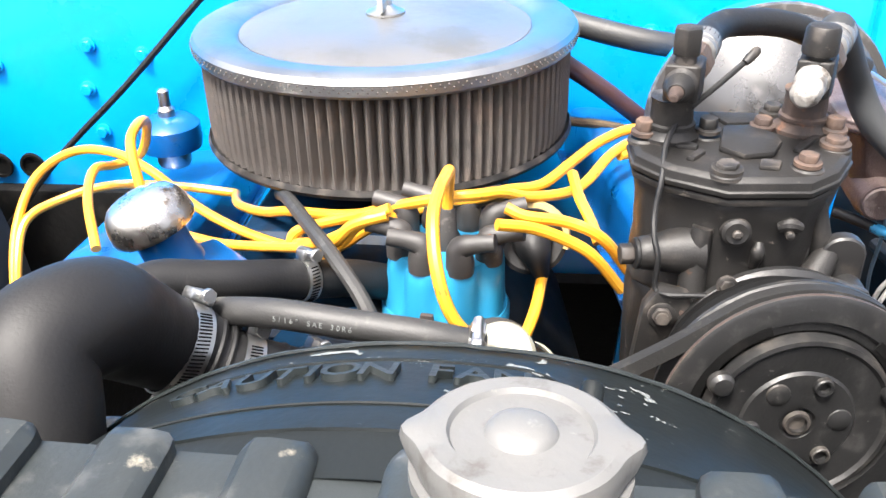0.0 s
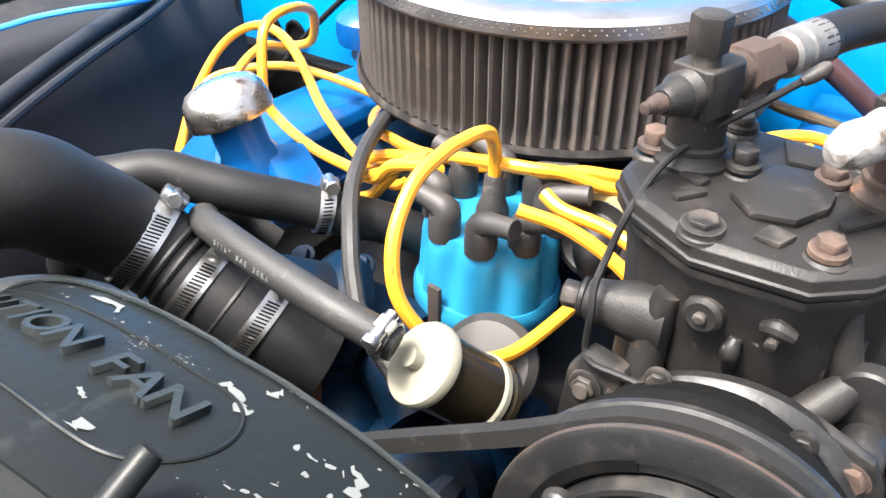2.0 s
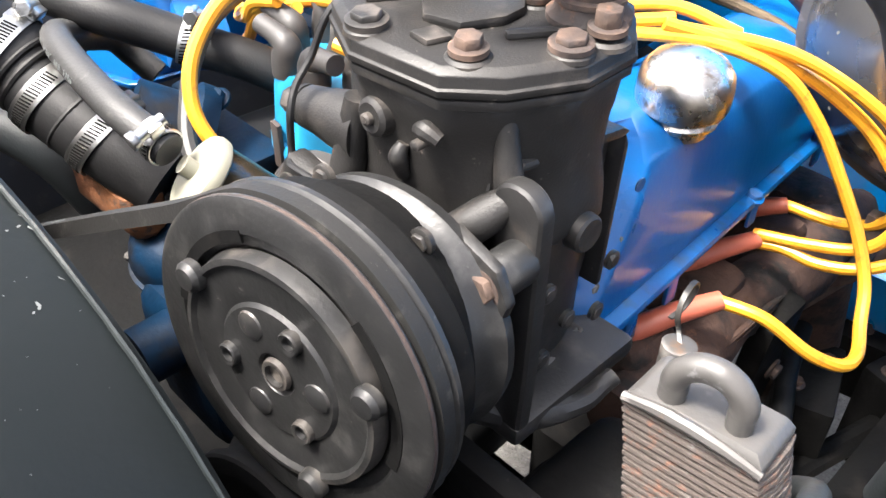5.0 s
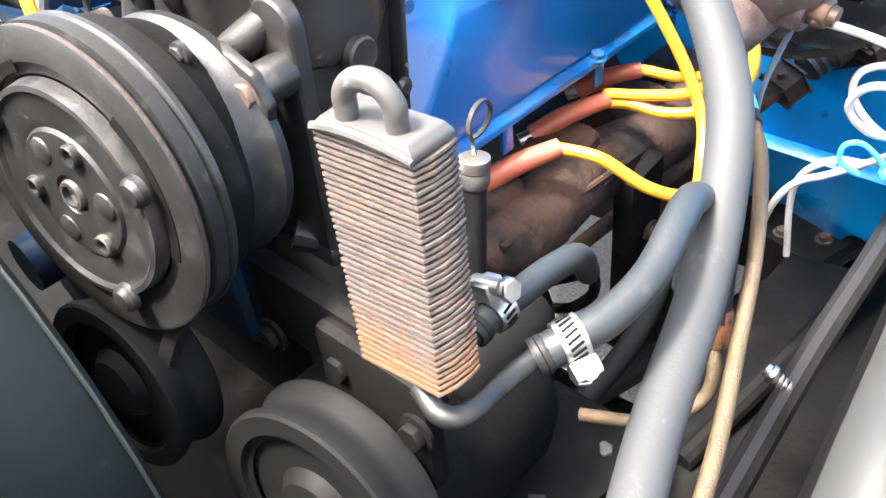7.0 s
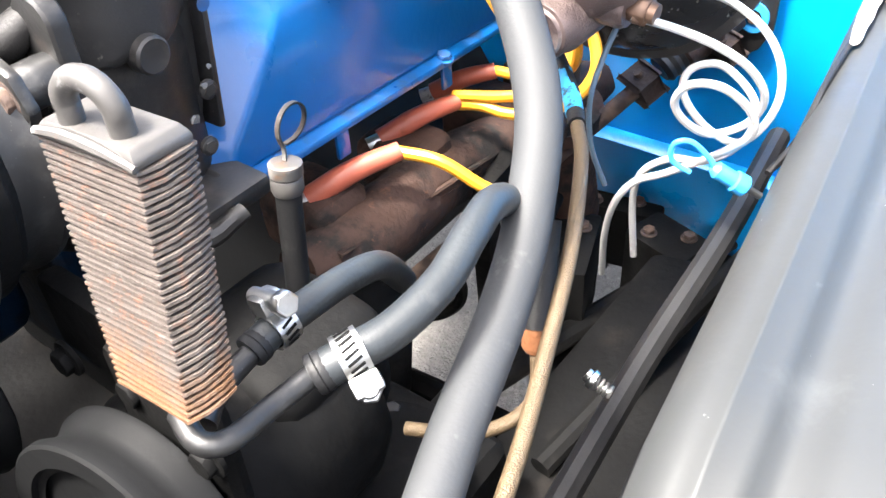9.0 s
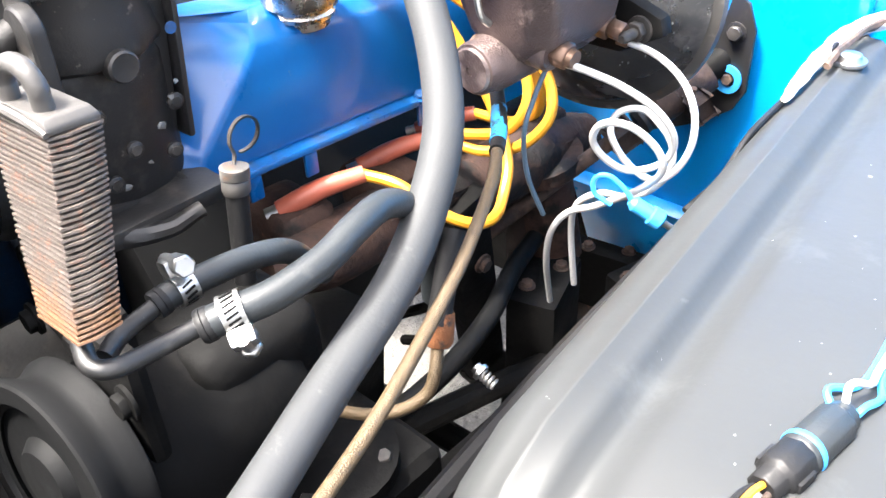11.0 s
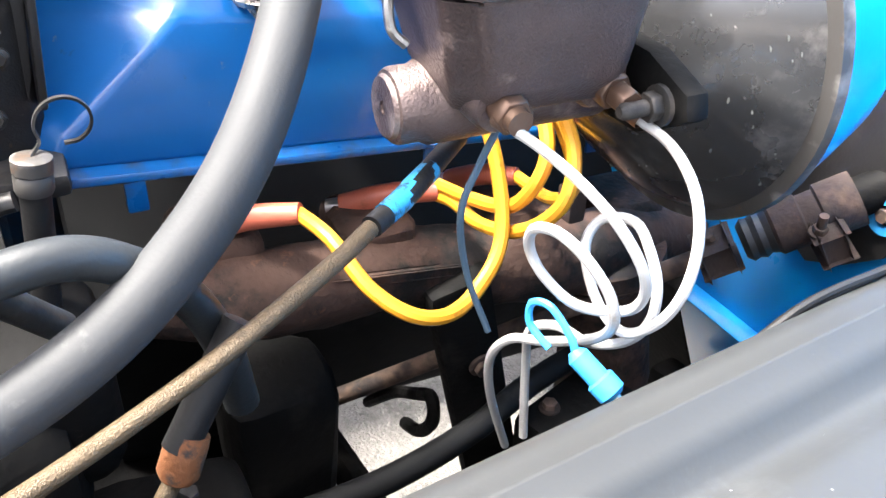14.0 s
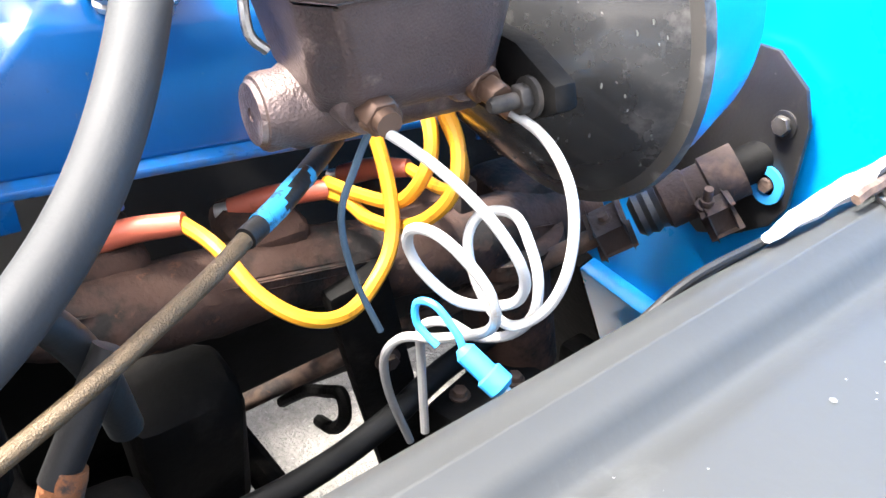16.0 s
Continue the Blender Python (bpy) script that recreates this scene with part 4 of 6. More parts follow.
def scrapes(lines):
    """Long ragged scrapes along (s, y) lines."""
    bm = bmesh.new()
    for w, line in lines:
        left, right = [], []
        for (s0, y0), (s1, y1) in zip(line, line[1:]):
            for k in range(5):
                f = k / 5
                e = w * _rng.uniform(.15, .6)
                g = math.hypot(s1 - s0, y1 - y0)
                ns, ny = -(y1 - y0) / g, (s1 - s0) / g
                p = (s0 + (s1 - s0) * f + _rng.gauss(0, w * .12), y0 + (y1 - y0) * f + _rng.gauss(0, w * .12))
                left.append(bm.verts.new(on_shroud(p[0] + ns * e, p[1] + ny * e, .0004).translation))
                right.append(bm.verts.new(on_shroud(p[0] - ns * e, p[1] - ny * e, .0004).translation))
        for a0, a1, b1, b0 in zip(left, left[1:], right[1:], right):
            bm.faces.new((a0, a1, b1, b0))
    return bm


tagged(part("scrape", scrapes([(.0045, [(.0312, .1868), (.041, .1829), (.045, .1789), (.0505, .1798)]), (.0045, [(.086, .1872), (.0927, .1855), (.0943, .1744)]), (.004, [(.0445, .1926), (.0486, .1965)]), (.0025, [(.009, .1473), (.0167, .1443)]), (.007, [(.0257, .1334), (.026, .1391)]), (.003, [(-.0587, .1938), (-.038, .1939), (-.0327, .1888)])]), "scuff", SHROUD), "long pale scrapes through the paint", kind="stuff")
tagged(part("chipped_paint", chips([(.0703, .1794, .004, 2, .0006), (.0757, .1797, .004, 2, .0005), (.0789, .1823, .004, 1, .0003), (.0827, .1817, .0045, 2, .0005), (.086, .1828, .004, 1, .0003), (.0802, .1717, .0045, 2, .0005), (.0913, .1711, .0045, 2, .0005), (.0716, .1491, .003, 1, .0003), (.0764, .1516, .004, 2, .0005), (.078, .1607, .003, 1, .0003), (.0807, .1522, .005, 2, .001), (.095, .156, .005, 3, .0015), (-.005, .181, .0016, 40, .004), (.012, .185, .0014, 18, .005), (.072, .148, .0012, 8, .008), (.096, .156, .003, 4, .003), (.088, .13, .002, 5, .006), (.105, .201, .003, 8, .012), (.14, .2, .003, 8, .02), (-.056, .199, .003, 12, .015), (-.02, .2, .002, 10, .02), (.03, .2, .002, 8, .02), (.0, .16, .0007, 25, .07), (.15, .16, .0009, 14, .03), (-.09, .198, .0016, 8, .03)]), "scuff", SHROUD), "pale flakes of chipped paint", kind="stuff")
part("worn_rim", noisy(tube([on_shroud(s, .2, .0012).translation for s in np.linspace(-.2, .34, 60)], .0011, 6, 1), .0005, 300), "letter", SHROUD, "worn paler rim edge")
for _o in SHROUD.children:
    for _v in _o.data.vertices:
        _v.co.y += .072 * max(0, _v.co.x - .20) * max(0, 1 - (1.1 - _v.co.z) * 2.2)
solo("shroud_stud", lathe([(.0045, -.03), (.0045, .018), (.0038, .020)], on_shroud(.062, .118, .004).translation, (.1, .75, .45), 14), "shroud", "small grey-green stud on the shroud", "stud")


def radiator():
    t = thing("radiator", (.1, .03, .8), "dark painted radiator with a ribbed top tank", "radiator")
    part("top_tank", bevel(box((.14, .048, 1.085), (.76, .112, .088), 0), .014, 3), "tank", t)
    part("core", box((.14, .02, .8), (.7, .05, .54), .004), "dark", t)
    for k in range(15):
        part("rib", noisy(bevel(box((-.21 + k * .05, .048, 1.126), (.027, .108, .024), 0), .010, 3), .0015, 60), "tank", t, "dusty pressed rib")
    nk = part("filler_neck", lathe([(.024, -.07), (.024, -.012), (.030, -.01), (.030, -.006)], (.222, .058, 1.178), (0, .1, 1), 32), "caps", t)
    m = at_axis((.222, .058, 1.178), (0, .1, 1), (0, 1, 0))
    rings = []
    for z, r, k in ((-.007, .0285, 0), (-.005, .0298, .6), (0, .030, 1), (.003, .0292, 1), (.0045, .027, .6), (.0045, .021, 0), (.003, .020, 0), (.0035, .0105, 0), (.005, .0095, 0), (.0062, .007, 0), (.0066, .001, 0)):
        r *= .94
        rings.append([m @ Vector(((r + .0045 * k * max(0, math.cos(2 * a)) ** 14) * math.cos(a), (r + .0045 * k * max(0, math.cos(2 * a)) ** 14) * math.sin(a), z)) for a in [2 * math.pi * i / 72 for i in range(72)]])
    part("pressure_cap", loft(rings), "caps", nk, "dull grey aluminium pressure cap")


radiator()


def fan():
    t = thing("cooling_fan", (.18, .22, .85), "black cooling fan inside the shroud", "fan")
    hb = part("hub", lathe([(.05, 0), (.05, .03), (.03, .04)], (.18, .15, .85), (0, 1, 0), 24), "dark", t)
    for k in range(5):
        a = 2 * math.pi * k / 5 + .3
        m = Matrix.Translation((.18, .165, .85)) @ Matrix.Rotation(a, 4, "Y") @ Matrix.Rotation(radians(28), 4, "X")
        part("blade", box((.13, 0, 0), (.18, .003, .07), .001, m), "dark", hb)


fan()


# ---- compressor ----
def compressor():
    t = thing("compressor", (.335, .38, .96), "dusty black cast air-conditioning compressor with bolted head", "compressor")
    head = [(.2705, .386), (.272, .359), (.290, .339), (.321, .3235), (.365, .3275), (.383, .344), (.3975, .372), (.397, .402), (.376, .429), (.30, .432), (.277, .412)]
    cen = Vector((.335, .380))

    def outline(g):
        out = []
        for x, y in head:
            d = Vector((x, y)) - cen
            out.append(tuple(cen + d * (1 + g / d.length)))
        return out
    I = Matrix.Translation

    def casting(rings, cut, amp):
        """A closed casting lofted through (z, inset) outlines, with softened, slightly uneven corners."""
        bm = loft([[(x, y, z) for x, y in outline(g)] for z, g in rings])
        bevel(bm, cut, 3, 18)
        bmesh.ops.subdivide_edges(bm, edges=[e for e in bm.edges if e.calc_length() > .012], cuts=2, use_grid_fill=True)
        return noisy(bm, amp, 70)
    part("cylinder_block", casting([(1.046, -.004), (1.075, -.0075), (1.100, -.0065), (1.119, -.003)], .007, .0012), "dusty", t)
    low = [(.276, .386), (.278, .362), (.293, .343), (.318, .329), (.356, .328), (.374, .340), (.3835, .362), (.3835, .40), (.37, .426), (.305, .430), (.282, .410)]
    cc = loft([[(.333 + (x - .333) * k, .38 + (y - .38) * k, z) for x, y in low] for z, k in ((.950, .9), (.965, .97), (1.03, 1), (1.05, .98))])
    bevel(cc, .009, 3, 18)
    part("crankcase", noisy(cc, .0012, 60), "dusty", t)
    part("valve_plate", prism(outline(-.0012), .0042, I((0, 0, 1.1175)), .001), "dusty", t)
    part("gasket", prism(outline(-.0024), .002, I((0, 0, 1.1215)), .0004), "dark", t)
    hd = part("head", noisy(bevel(loft([[(x, y, z) for x, y in outline(g)] for z, g in ((1.1232, 0), (1.1262, .0004), (1.1268, -.0009), (1.1315, -.0012), (1.1338, -.005), (1.1342, -.02))]), .0012, 2, 25), .0005, 80), "dusty", t)
    part("head_pad", noisy(prism([(.320, .362), (.327, .395), (.344, .398), (.3555, .384), (.3565, .372), (.349, .355), (.332, .351)], .0045, I((0, 0, 1.1335)), .002, 2), .0004, 90), "dusty", hd)
    for poly in ([(.338, .3385), (.349, .3375), (.3525, .348), (.341, .350)], [(.361, .3655), (.3655, .3625), (.381, .385), (.377, .388)], [(.300, .349), (.3045, .3465), (.313, .3585), (.309, .362)], [(.296, .3655), (.308, .3625), (.310, .369), (.298, .3725)], [(.330, .402), (.352, .404), (.350, .421), (.322, .421)]):
        part("head_rib", prism(poly, .004, I((0, 0, 1.1328)), .0019, 2), "dusty", hd)
    for bx, by, ru, tall in ((.3205, .3335, 0, .003), (.3645, .3435, 1, .005), (.3865, .374, 1, .003), (.279, .3795, 1, .008), (.3165, .3855, 0, .008), (.350, .397, 1, .005), (.3895, .391, 1, .008), (.302, .422, 0, .005), (.360, .421, 0, .005)):
        part("boss", lathe([(.0095, -.001), (.0092, .0008), (.0078, .002)], (bx, by, 1.133), (0, 0, 1), 24), "dusty", hd)
        part("bolt", hexhead((bx, by, 1.1348 + tall * .4), (.02, -.03, 1), .0056 if tall > .004 else .0064, tall * .75 + .002), "rust" if ru else "dusty", hd)
    # plugs, ribs and webs on the front of the block
    part("oil_plug", noisy(join(lathe([(.0088, -.003), (.0082, .0025), (.0062, .004), (.0056, .0038)], (.3292, .3290, 1.1005), (0, -1, .1), 24), lathe([(.0026, .0035), (.0026, .0062), (.0016, .007)], (.3292, .3290, 1.1005), (0, -1, .1), 14)), .0002, 200), "dusty", t)
    part("pin", join(tube([(.3520, .3305, 1.1035), (.3575, .3290, 1.106), (.3635, .3305, 1.1035)], [.003, .0042, .003], 10, 5), lathe([(.0024, 0), (.0024, .0052), (.0012, .006)], (.3572, .3285, 1.1015), (0, -1, 0), 12)), "dusty", t)
    part("rib", tube([(.3430, .3305, 1.0935), (.3425, .3280, 1.088), (.3420, .3310, 1.078)], [.0025, .0042, .003], 12, 5), "dusty", t)
    part("web", tube([(.312, .334, 1.100), (.309, .329, 1.07), (.311, .322, 1.045)], [.006, .008, .009], 12), "dusty", t)
    part("web", noisy(tube([(.3865, .347, 1.080), (.375, .334, 1.068), (.362, .324, 1.052), (.352, .318, 1.04)], [.007, .0085, .008, .006], 14), .0008, 90), "dusty", t)
    part("web", tube([(.377, .352, 1.112), (.381, .350, 1.09), (.386, .348, 1.07)], [.004, .006, .007], 12), "dusty", t)
    # side port with a hex plug and a rubber ring
    part("side_port", noisy(lathe([(.0155, -.022), (.0130, -.006), (.0105, .004), (.0098, .012), (.0088, .0135)], (.2905, .3345, 1.0825), (-1, -.2, 0), 26), .0003, 90), "dusty", t)
    part("side_ring", lathe([(.0078, .0132), (.0092, .0140), (.0092, .0158), (.0078, .0165)], (.2905, .3345, 1.0825), (-1, -.2, 0), 26), "rubber", t, "black rubber sealing ring")
    part("side_plug", hexhead((.2742, .3312, 1.0825), (-1, -.2, 0), .0064, .0075, False), "dusty", t)
    # mounting ears, clutch coil flange
    part("lug", noisy(prism([(.275, 1.004), (.305, 1.0), (.322, 1.03), (.306, 1.068), (.288, 1.072), (.2805, 1.058)], .012, I((0, .322, 0)) @ Matrix.Rotation(radians(90), 4, "X"), .004, 2), .0005, 80), "dusty", t)
    part("lug_bolt", join(hexhead((.2915, .3095, 1.0555), (0, -1, .1), .0058, .004), lathe([(.0036, .003), (.0036, .006)], (.2915, .3095, 1.0555), (0, -1, .1), 12)), "dusty", t)
    for q in ((.3025, .3098, 1.0575), (.3105, .3100, 1.056)):
        part("chipped_spot", noisy(lathe([(.0016, 0), (.0013, .0004)], q, (0, -1, .1), 9), .0006, 600), "rust", t, "reddish chipped spot")
    part("coil_flange", noisy(lathe([(.054, -.008), (.0595, -.004), (.060, .001), (.057, .0035), (.055, .008), (.0545, .03)], (.354, .311, 1.026), (.15, -.98, .09), 56), .0004, 50), "grimy", t, "grimy black clutch coil flange")
    part("ear", noisy(prism([(.380, 1.078), (.404, 1.070), (.410, 1.056), (.402, 1.030), (.376, .985), (.365, 1.03)], .006, I((0, .326, 0)) @ Matrix.Rotation(radians(90), 4, "X"), .002, 2), .0004, 80), "grimy", t)
    part("lug", lathe([(.0095, -.004), (.0098, .0), (.0098, .012), (.0085, .014)], (.3975, .338, 1.060), (0, -1, 0), 24), "grimy", t)
    part("lug_bolt", hexhead((.3975, .3215, 1.059), (0, -1, 0), .0068, .005), "rust", t)
    for a in (62, 118, 205):
        part("rim_bolt", hexhead((.352 + .0605 * math.cos(radians(a)), .3055, 1.026 + .0605 * math.sin(radians(a))), (.1, -.98, .1), .0042, .0035), "dusty", t)
    return t


compressor()


def service_valve(base, c, label, white, out):
    """An angle valve: neck on the head, block c, stem towards the front, outlet along out."""
    b, c = Vector(base), Vector(c)
    t = thing("service_valve", b, label, "service valve", "service valves")
    part("flange", noisy(join(lathe([(.0168, 0), (.0168, .003), (.0142, .0055), (.0135, .008), (.0142, .0085), (.0142, .0105), (.0128, .0115)], b, (0, 0, 1), 36), lathe([(.0128, .008), (.0122, .022), (.0132, .026)], b, (0, 0, 1), 28)), .0003, 120), "rust" if white else "dusty", t, "rusty necked flange" if white else "")
    o = Vector(out).normalized()
    d = -o
    m = at_axis(c, (0, 0, 1), (0, 1, 0)) @ Matrix.Rotation(math.atan2(o.y, o.x) - radians(90), 4, "Z")
    w = .0098
    part("body", noisy(bevel(prism([(-w, -.0125), (w - .002, -.0125), (w, -.0105), (w, .0095), (w - .003, .0125), (-w, .0125)], .0215, m @ Matrix.Translation((0, 0, -.0108)), .0014, 2), .0004, 1, 25), .0003, 120), "dusty", t)
    if white:
        part("stem_cap", noisy(lathe([(.0088, .0115), (.0094, .013), (.0096, .0165), (.0082, .018), (.0086, .0195), (.0086, .0345), (.0074, .0395), (.0058, .041), (.0052, .0435), (.0028, .0445)], c, d, 22), .0007, 220), "corroded", t, "white corroded stem cap")
    else:
        gl = [(.0085, .0115)]
        for k in range(4):
            gl += [(.0094, .0128 + .0017 * k), (.0086, .0138 + .0017 * k)]
        part("stem_gland", lathe(gl + [(.0086, .0195), (.0072, .0215), (.0066, .026), (.0048, .0285)], c, d, 26), "dusty", t, "threaded stem gland")
        part("stem", noisy(lathe([(.0042, .027), (.0036, .0335), (.0028, .0345), (.0026, .0385), (.0016, .0392)], c, d, 12), .0003, 300), "rust", t, "rusty square stem")
    top = c - o * .0045 + Vector((0, 0, .0105))
    if white:
        part("top_cap", lathe([(.0062, -.001), (.0066, .002), (.0095, .003), (.0098, .005), (.0094, .0165), (.0082, .0185), (.004, .0192)], top, (.02, 0, 1), 28), "dusty", t, "round black dust cap")
    else:
        part("top_cap", join(lathe([(.0062, -.001), (.0062, .006)], top, (0, 0, 1), 16), prism([(.0085 * math.cos(math.pi / 3 * i + .35), .0085 * math.sin(math.pi / 3 * i + .35)) for i in range(6)], .0155, Matrix.Translation(top + Vector((0, 0, .0045))), .0016, 2)), "dusty", t, "black hexagonal cap")
    ou = part("outlet", noisy(join(lathe([(.0088, .012), (.0088, .0195), (.0094, .020)], c, o, 20), prism([(.0122 * math.cos(math.pi / 3 * i), .0122 * math.sin(math.pi / 3 * i)) for i in range(6)], .0175, at_axis(c + o * .020, o), .0012, 2), lathe([(.0096, .037), (.0086, .040), (.0086, .052)], c, o, 22)), .0003, 150), "rust", t, "rusty flare nut outlet")
    part("ferrule", lathe([(.0086, .050), (.0105, .0515), (.0108, .058), (.0098, .0592), (.0098, .0602), (.0108, .0614), (.0108, .078), (.0092, .080)], c, o, 26), "caps", ou, "dull aluminium hose ferrule")
    return c + o * .078, o


_pA, _oA = service_valve((.2945, .3835, 1.1335), (.2985, .3765, 1.1725), "grimy black compressor service valve with a hexagonal cap", False, (.26, .96, -.02))
_pB, _oB = service_valve((.3735, .4005, 1.1335), (.3725, .388, 1.1725), "compressor service valve with a white corroded stem cap", True, (.36, .93, .0))
line_thing("refrigerant_hose", [_pA - _oA * .01, _pA + _oA * .03, _pA + Vector((.03, .065, -.004)), _pA + Vector((.085, .11, -.02)), _pA + Vector((.14, .12, -.055))], .0100, "rubber", "black refrigerant hose from the compressor valve", "hose", "refrigerant hoses", 14, 6, [(0, "collar", .014, .0108, "rubber", "black hose collar")])
line_thing("heater_hose", [_pB - _oB * .01, _pB + _oB * .02, (.44, .53, 1.125), (.462, .530, 1.088), (.500, .511, 1.056), (.534, .482, 1.022), (.553, .447, .993), (.567, .408, .974), (.583, .350, .960), (.602, .296, .952), (.62, .24, .945)], .0108, "greyhose", "thick grey refrigerant hose looping past the engine", "hose", "", 18, 6, [(0, "ferrule", .024, .0118, "caps", "dull crimped ferrule")])
WIRE_TERMINAL = Vector((.3345, .3868, 1.1815))
CLUTCH_WIRE = thing("clutch_wire", WIRE_TERMINAL, "thin black wire across the compressor", "wire")
part("lead", tube([WIRE_TERMINAL, (.320, .382, 1.1685), (.3005, .377, 1.1505), (.2905, .361, 1.1395), (.2875, .341, 1.127), (.2845, .332, 1.109), (.2845, .3225, 1.0985), (.2870, .3165, 1.088), (.2870, .3150, 1.070), (.2935, .3095, 1.069), (.3050, .3090, 1.0695), (.3210, .3100, 1.0685), (.336, .3095, 1.062), (.348, .309, 1.054)], .0017, 8), "rubber", CLUTCH_WIRE)
part("terminal", lathe([(.0022, -.004), (.0030, 0), (.0030, .006), (.0018, .008)], WIRE_TERMINAL, (.6, .5, .5), 12), "dusty", CLUTCH_WIRE)
def bracket():
    t = thing("compressor_bracket", (.41, .38, .98), "black steel compressor mounting bracket with a rounded boss", "bracket")
    m = Matrix.Translation((.3885, 0, 0)) @ Matrix.Rotation(radians(3), 4, "Z") @ Matrix(((0, 0, 1, 0), (1, 0, 0, 0), (0, 1, 0, 0), (0, 0, 0, 1)))
    part("plate", noisy(prism([(.346, .970), (.402, .957), (.414, .965), (.424, 1.0), (.431, 1.062), (.430, 1.072), (.422, 1.0755), (.365, 1.089), (.346, 1.083)], .0055, m, .0015), .0005, 60), "black", t)
    _arch = [(.3800, .958), (.4035, .958), (.4055, 1.0), (.4065, 1.080)] + [(.3935 + .0130 * math.cos(a), 1.080 + .0130 * math.sin(a)) for a in np.linspace(.2, math.pi - .2, 9)] + [(.3805, 1.080)]
    part("front_rib", noisy(prism(_arch, .0095, Matrix.Translation((0, .3505, 0)) @ Matrix.Rotation(radians(90), 4, "X"), .0032, 3), .0005, 60), "black", t, "rounded front flange of the bracket")
    part("rear_rib", noisy(prism([(.4235, .985), (.4275, .985), (.4345, 1.064), (.431, 1.072)], .014, m, .0018), .0004, 80), "black", t)
    part("top_rib", noisy(prism([(.352, 1.0895), (.354, 1.0935), (.424, 1.0785), (.431, 1.0735), (.424, 1.073)], .016, m, .0018), .0004, 80), "black", t)
    part("bottom_rib", noisy(prism([(.346, .972), (.402, .958), (.414, .965), (.414, .958), (.402, .951), (.346, .965)], .017, m, .0018), .0004, 80), "black", t)
    part("hole", lathe([(.0034, .0008), (.0034, 0)], (.3935 + .0055, .4165, 1.0605), (1, 0, 0), 18), "blue", t, "punched hole with blue paint behind it")
    part("boss", lathe([(.003, .0012), (.0078, .0016), (.009, .0004), (.0095, -.006)], (.3955, .3875, 1.047), (1, 0, 0), 22), "black", t)
    part("foot", bevel(box((.372, .385, .957), (.065, .09, .012), 0), .004), "black", t)
    part("web", noisy(tube([(.380, .338, .965), (.395, .352, .957), (.407, .380, .953), (.41, .405, .957)], [.009, .007, .006, .005], 10), .0008, 60), "black", t)
    for y, z in ((.412, 1.018), (.405, .990), (.382, 1.0), (.366, .985), (.366, 1.025)):
        part("bolt", hexhead((.3940, y, z), (1, 0, 0), .0036, .0022), "black", t)
    _q = random.Random(8)
    for y, z in ((.409, 1.022), (.400, 1.008), (.388, .99), (.372, .981), (.357, .978), (.414, 1.03)):
        part("bare_spot", noisy(lathe([(.0022 * _q.uniform(.5, 1.3), .0), (.0015, .0005)], (.3958, y, z), (1, 0, 0), 9), .0012, 500), "caps", t, "bright worn spot")
    return t


bracket()


def pulley(name, c, R, depth, label, hubr, mat_="grimy"):
    """A V-belt pulley facing forwards, c at its front face."""
    c, k = Vector(c), depth / .034
    t = thing(name, c, label, "pulley", "belt pulleys")
    part("rim", lathe([(R * .72, .004 * k), (R * .78, .003 * k), (R * .80, 0), (R * .975, 0), (R, .0015 * k), (R, .006 * k), (R * .93, .014 * k), (R * .93, .021 * k), (R, .028 * k), (R, .032 * k), (R * .95, .034 * k), (R * .6, .034 * k)], c, (0, 1, 0), 72, caps=False), mat_, t)
    part("web", lathe([(R * .74, .006), (R * .70, .010), (hubr * 1.5, .012), (hubr * 1.3, .006), (hubr, 0), (hubr * .4, -.001)], c, (0, 1, 0), 56), mat_, t)
    return t


CLUTCH_AXIS = Vector((-.15, .98, -.085)).normalized()


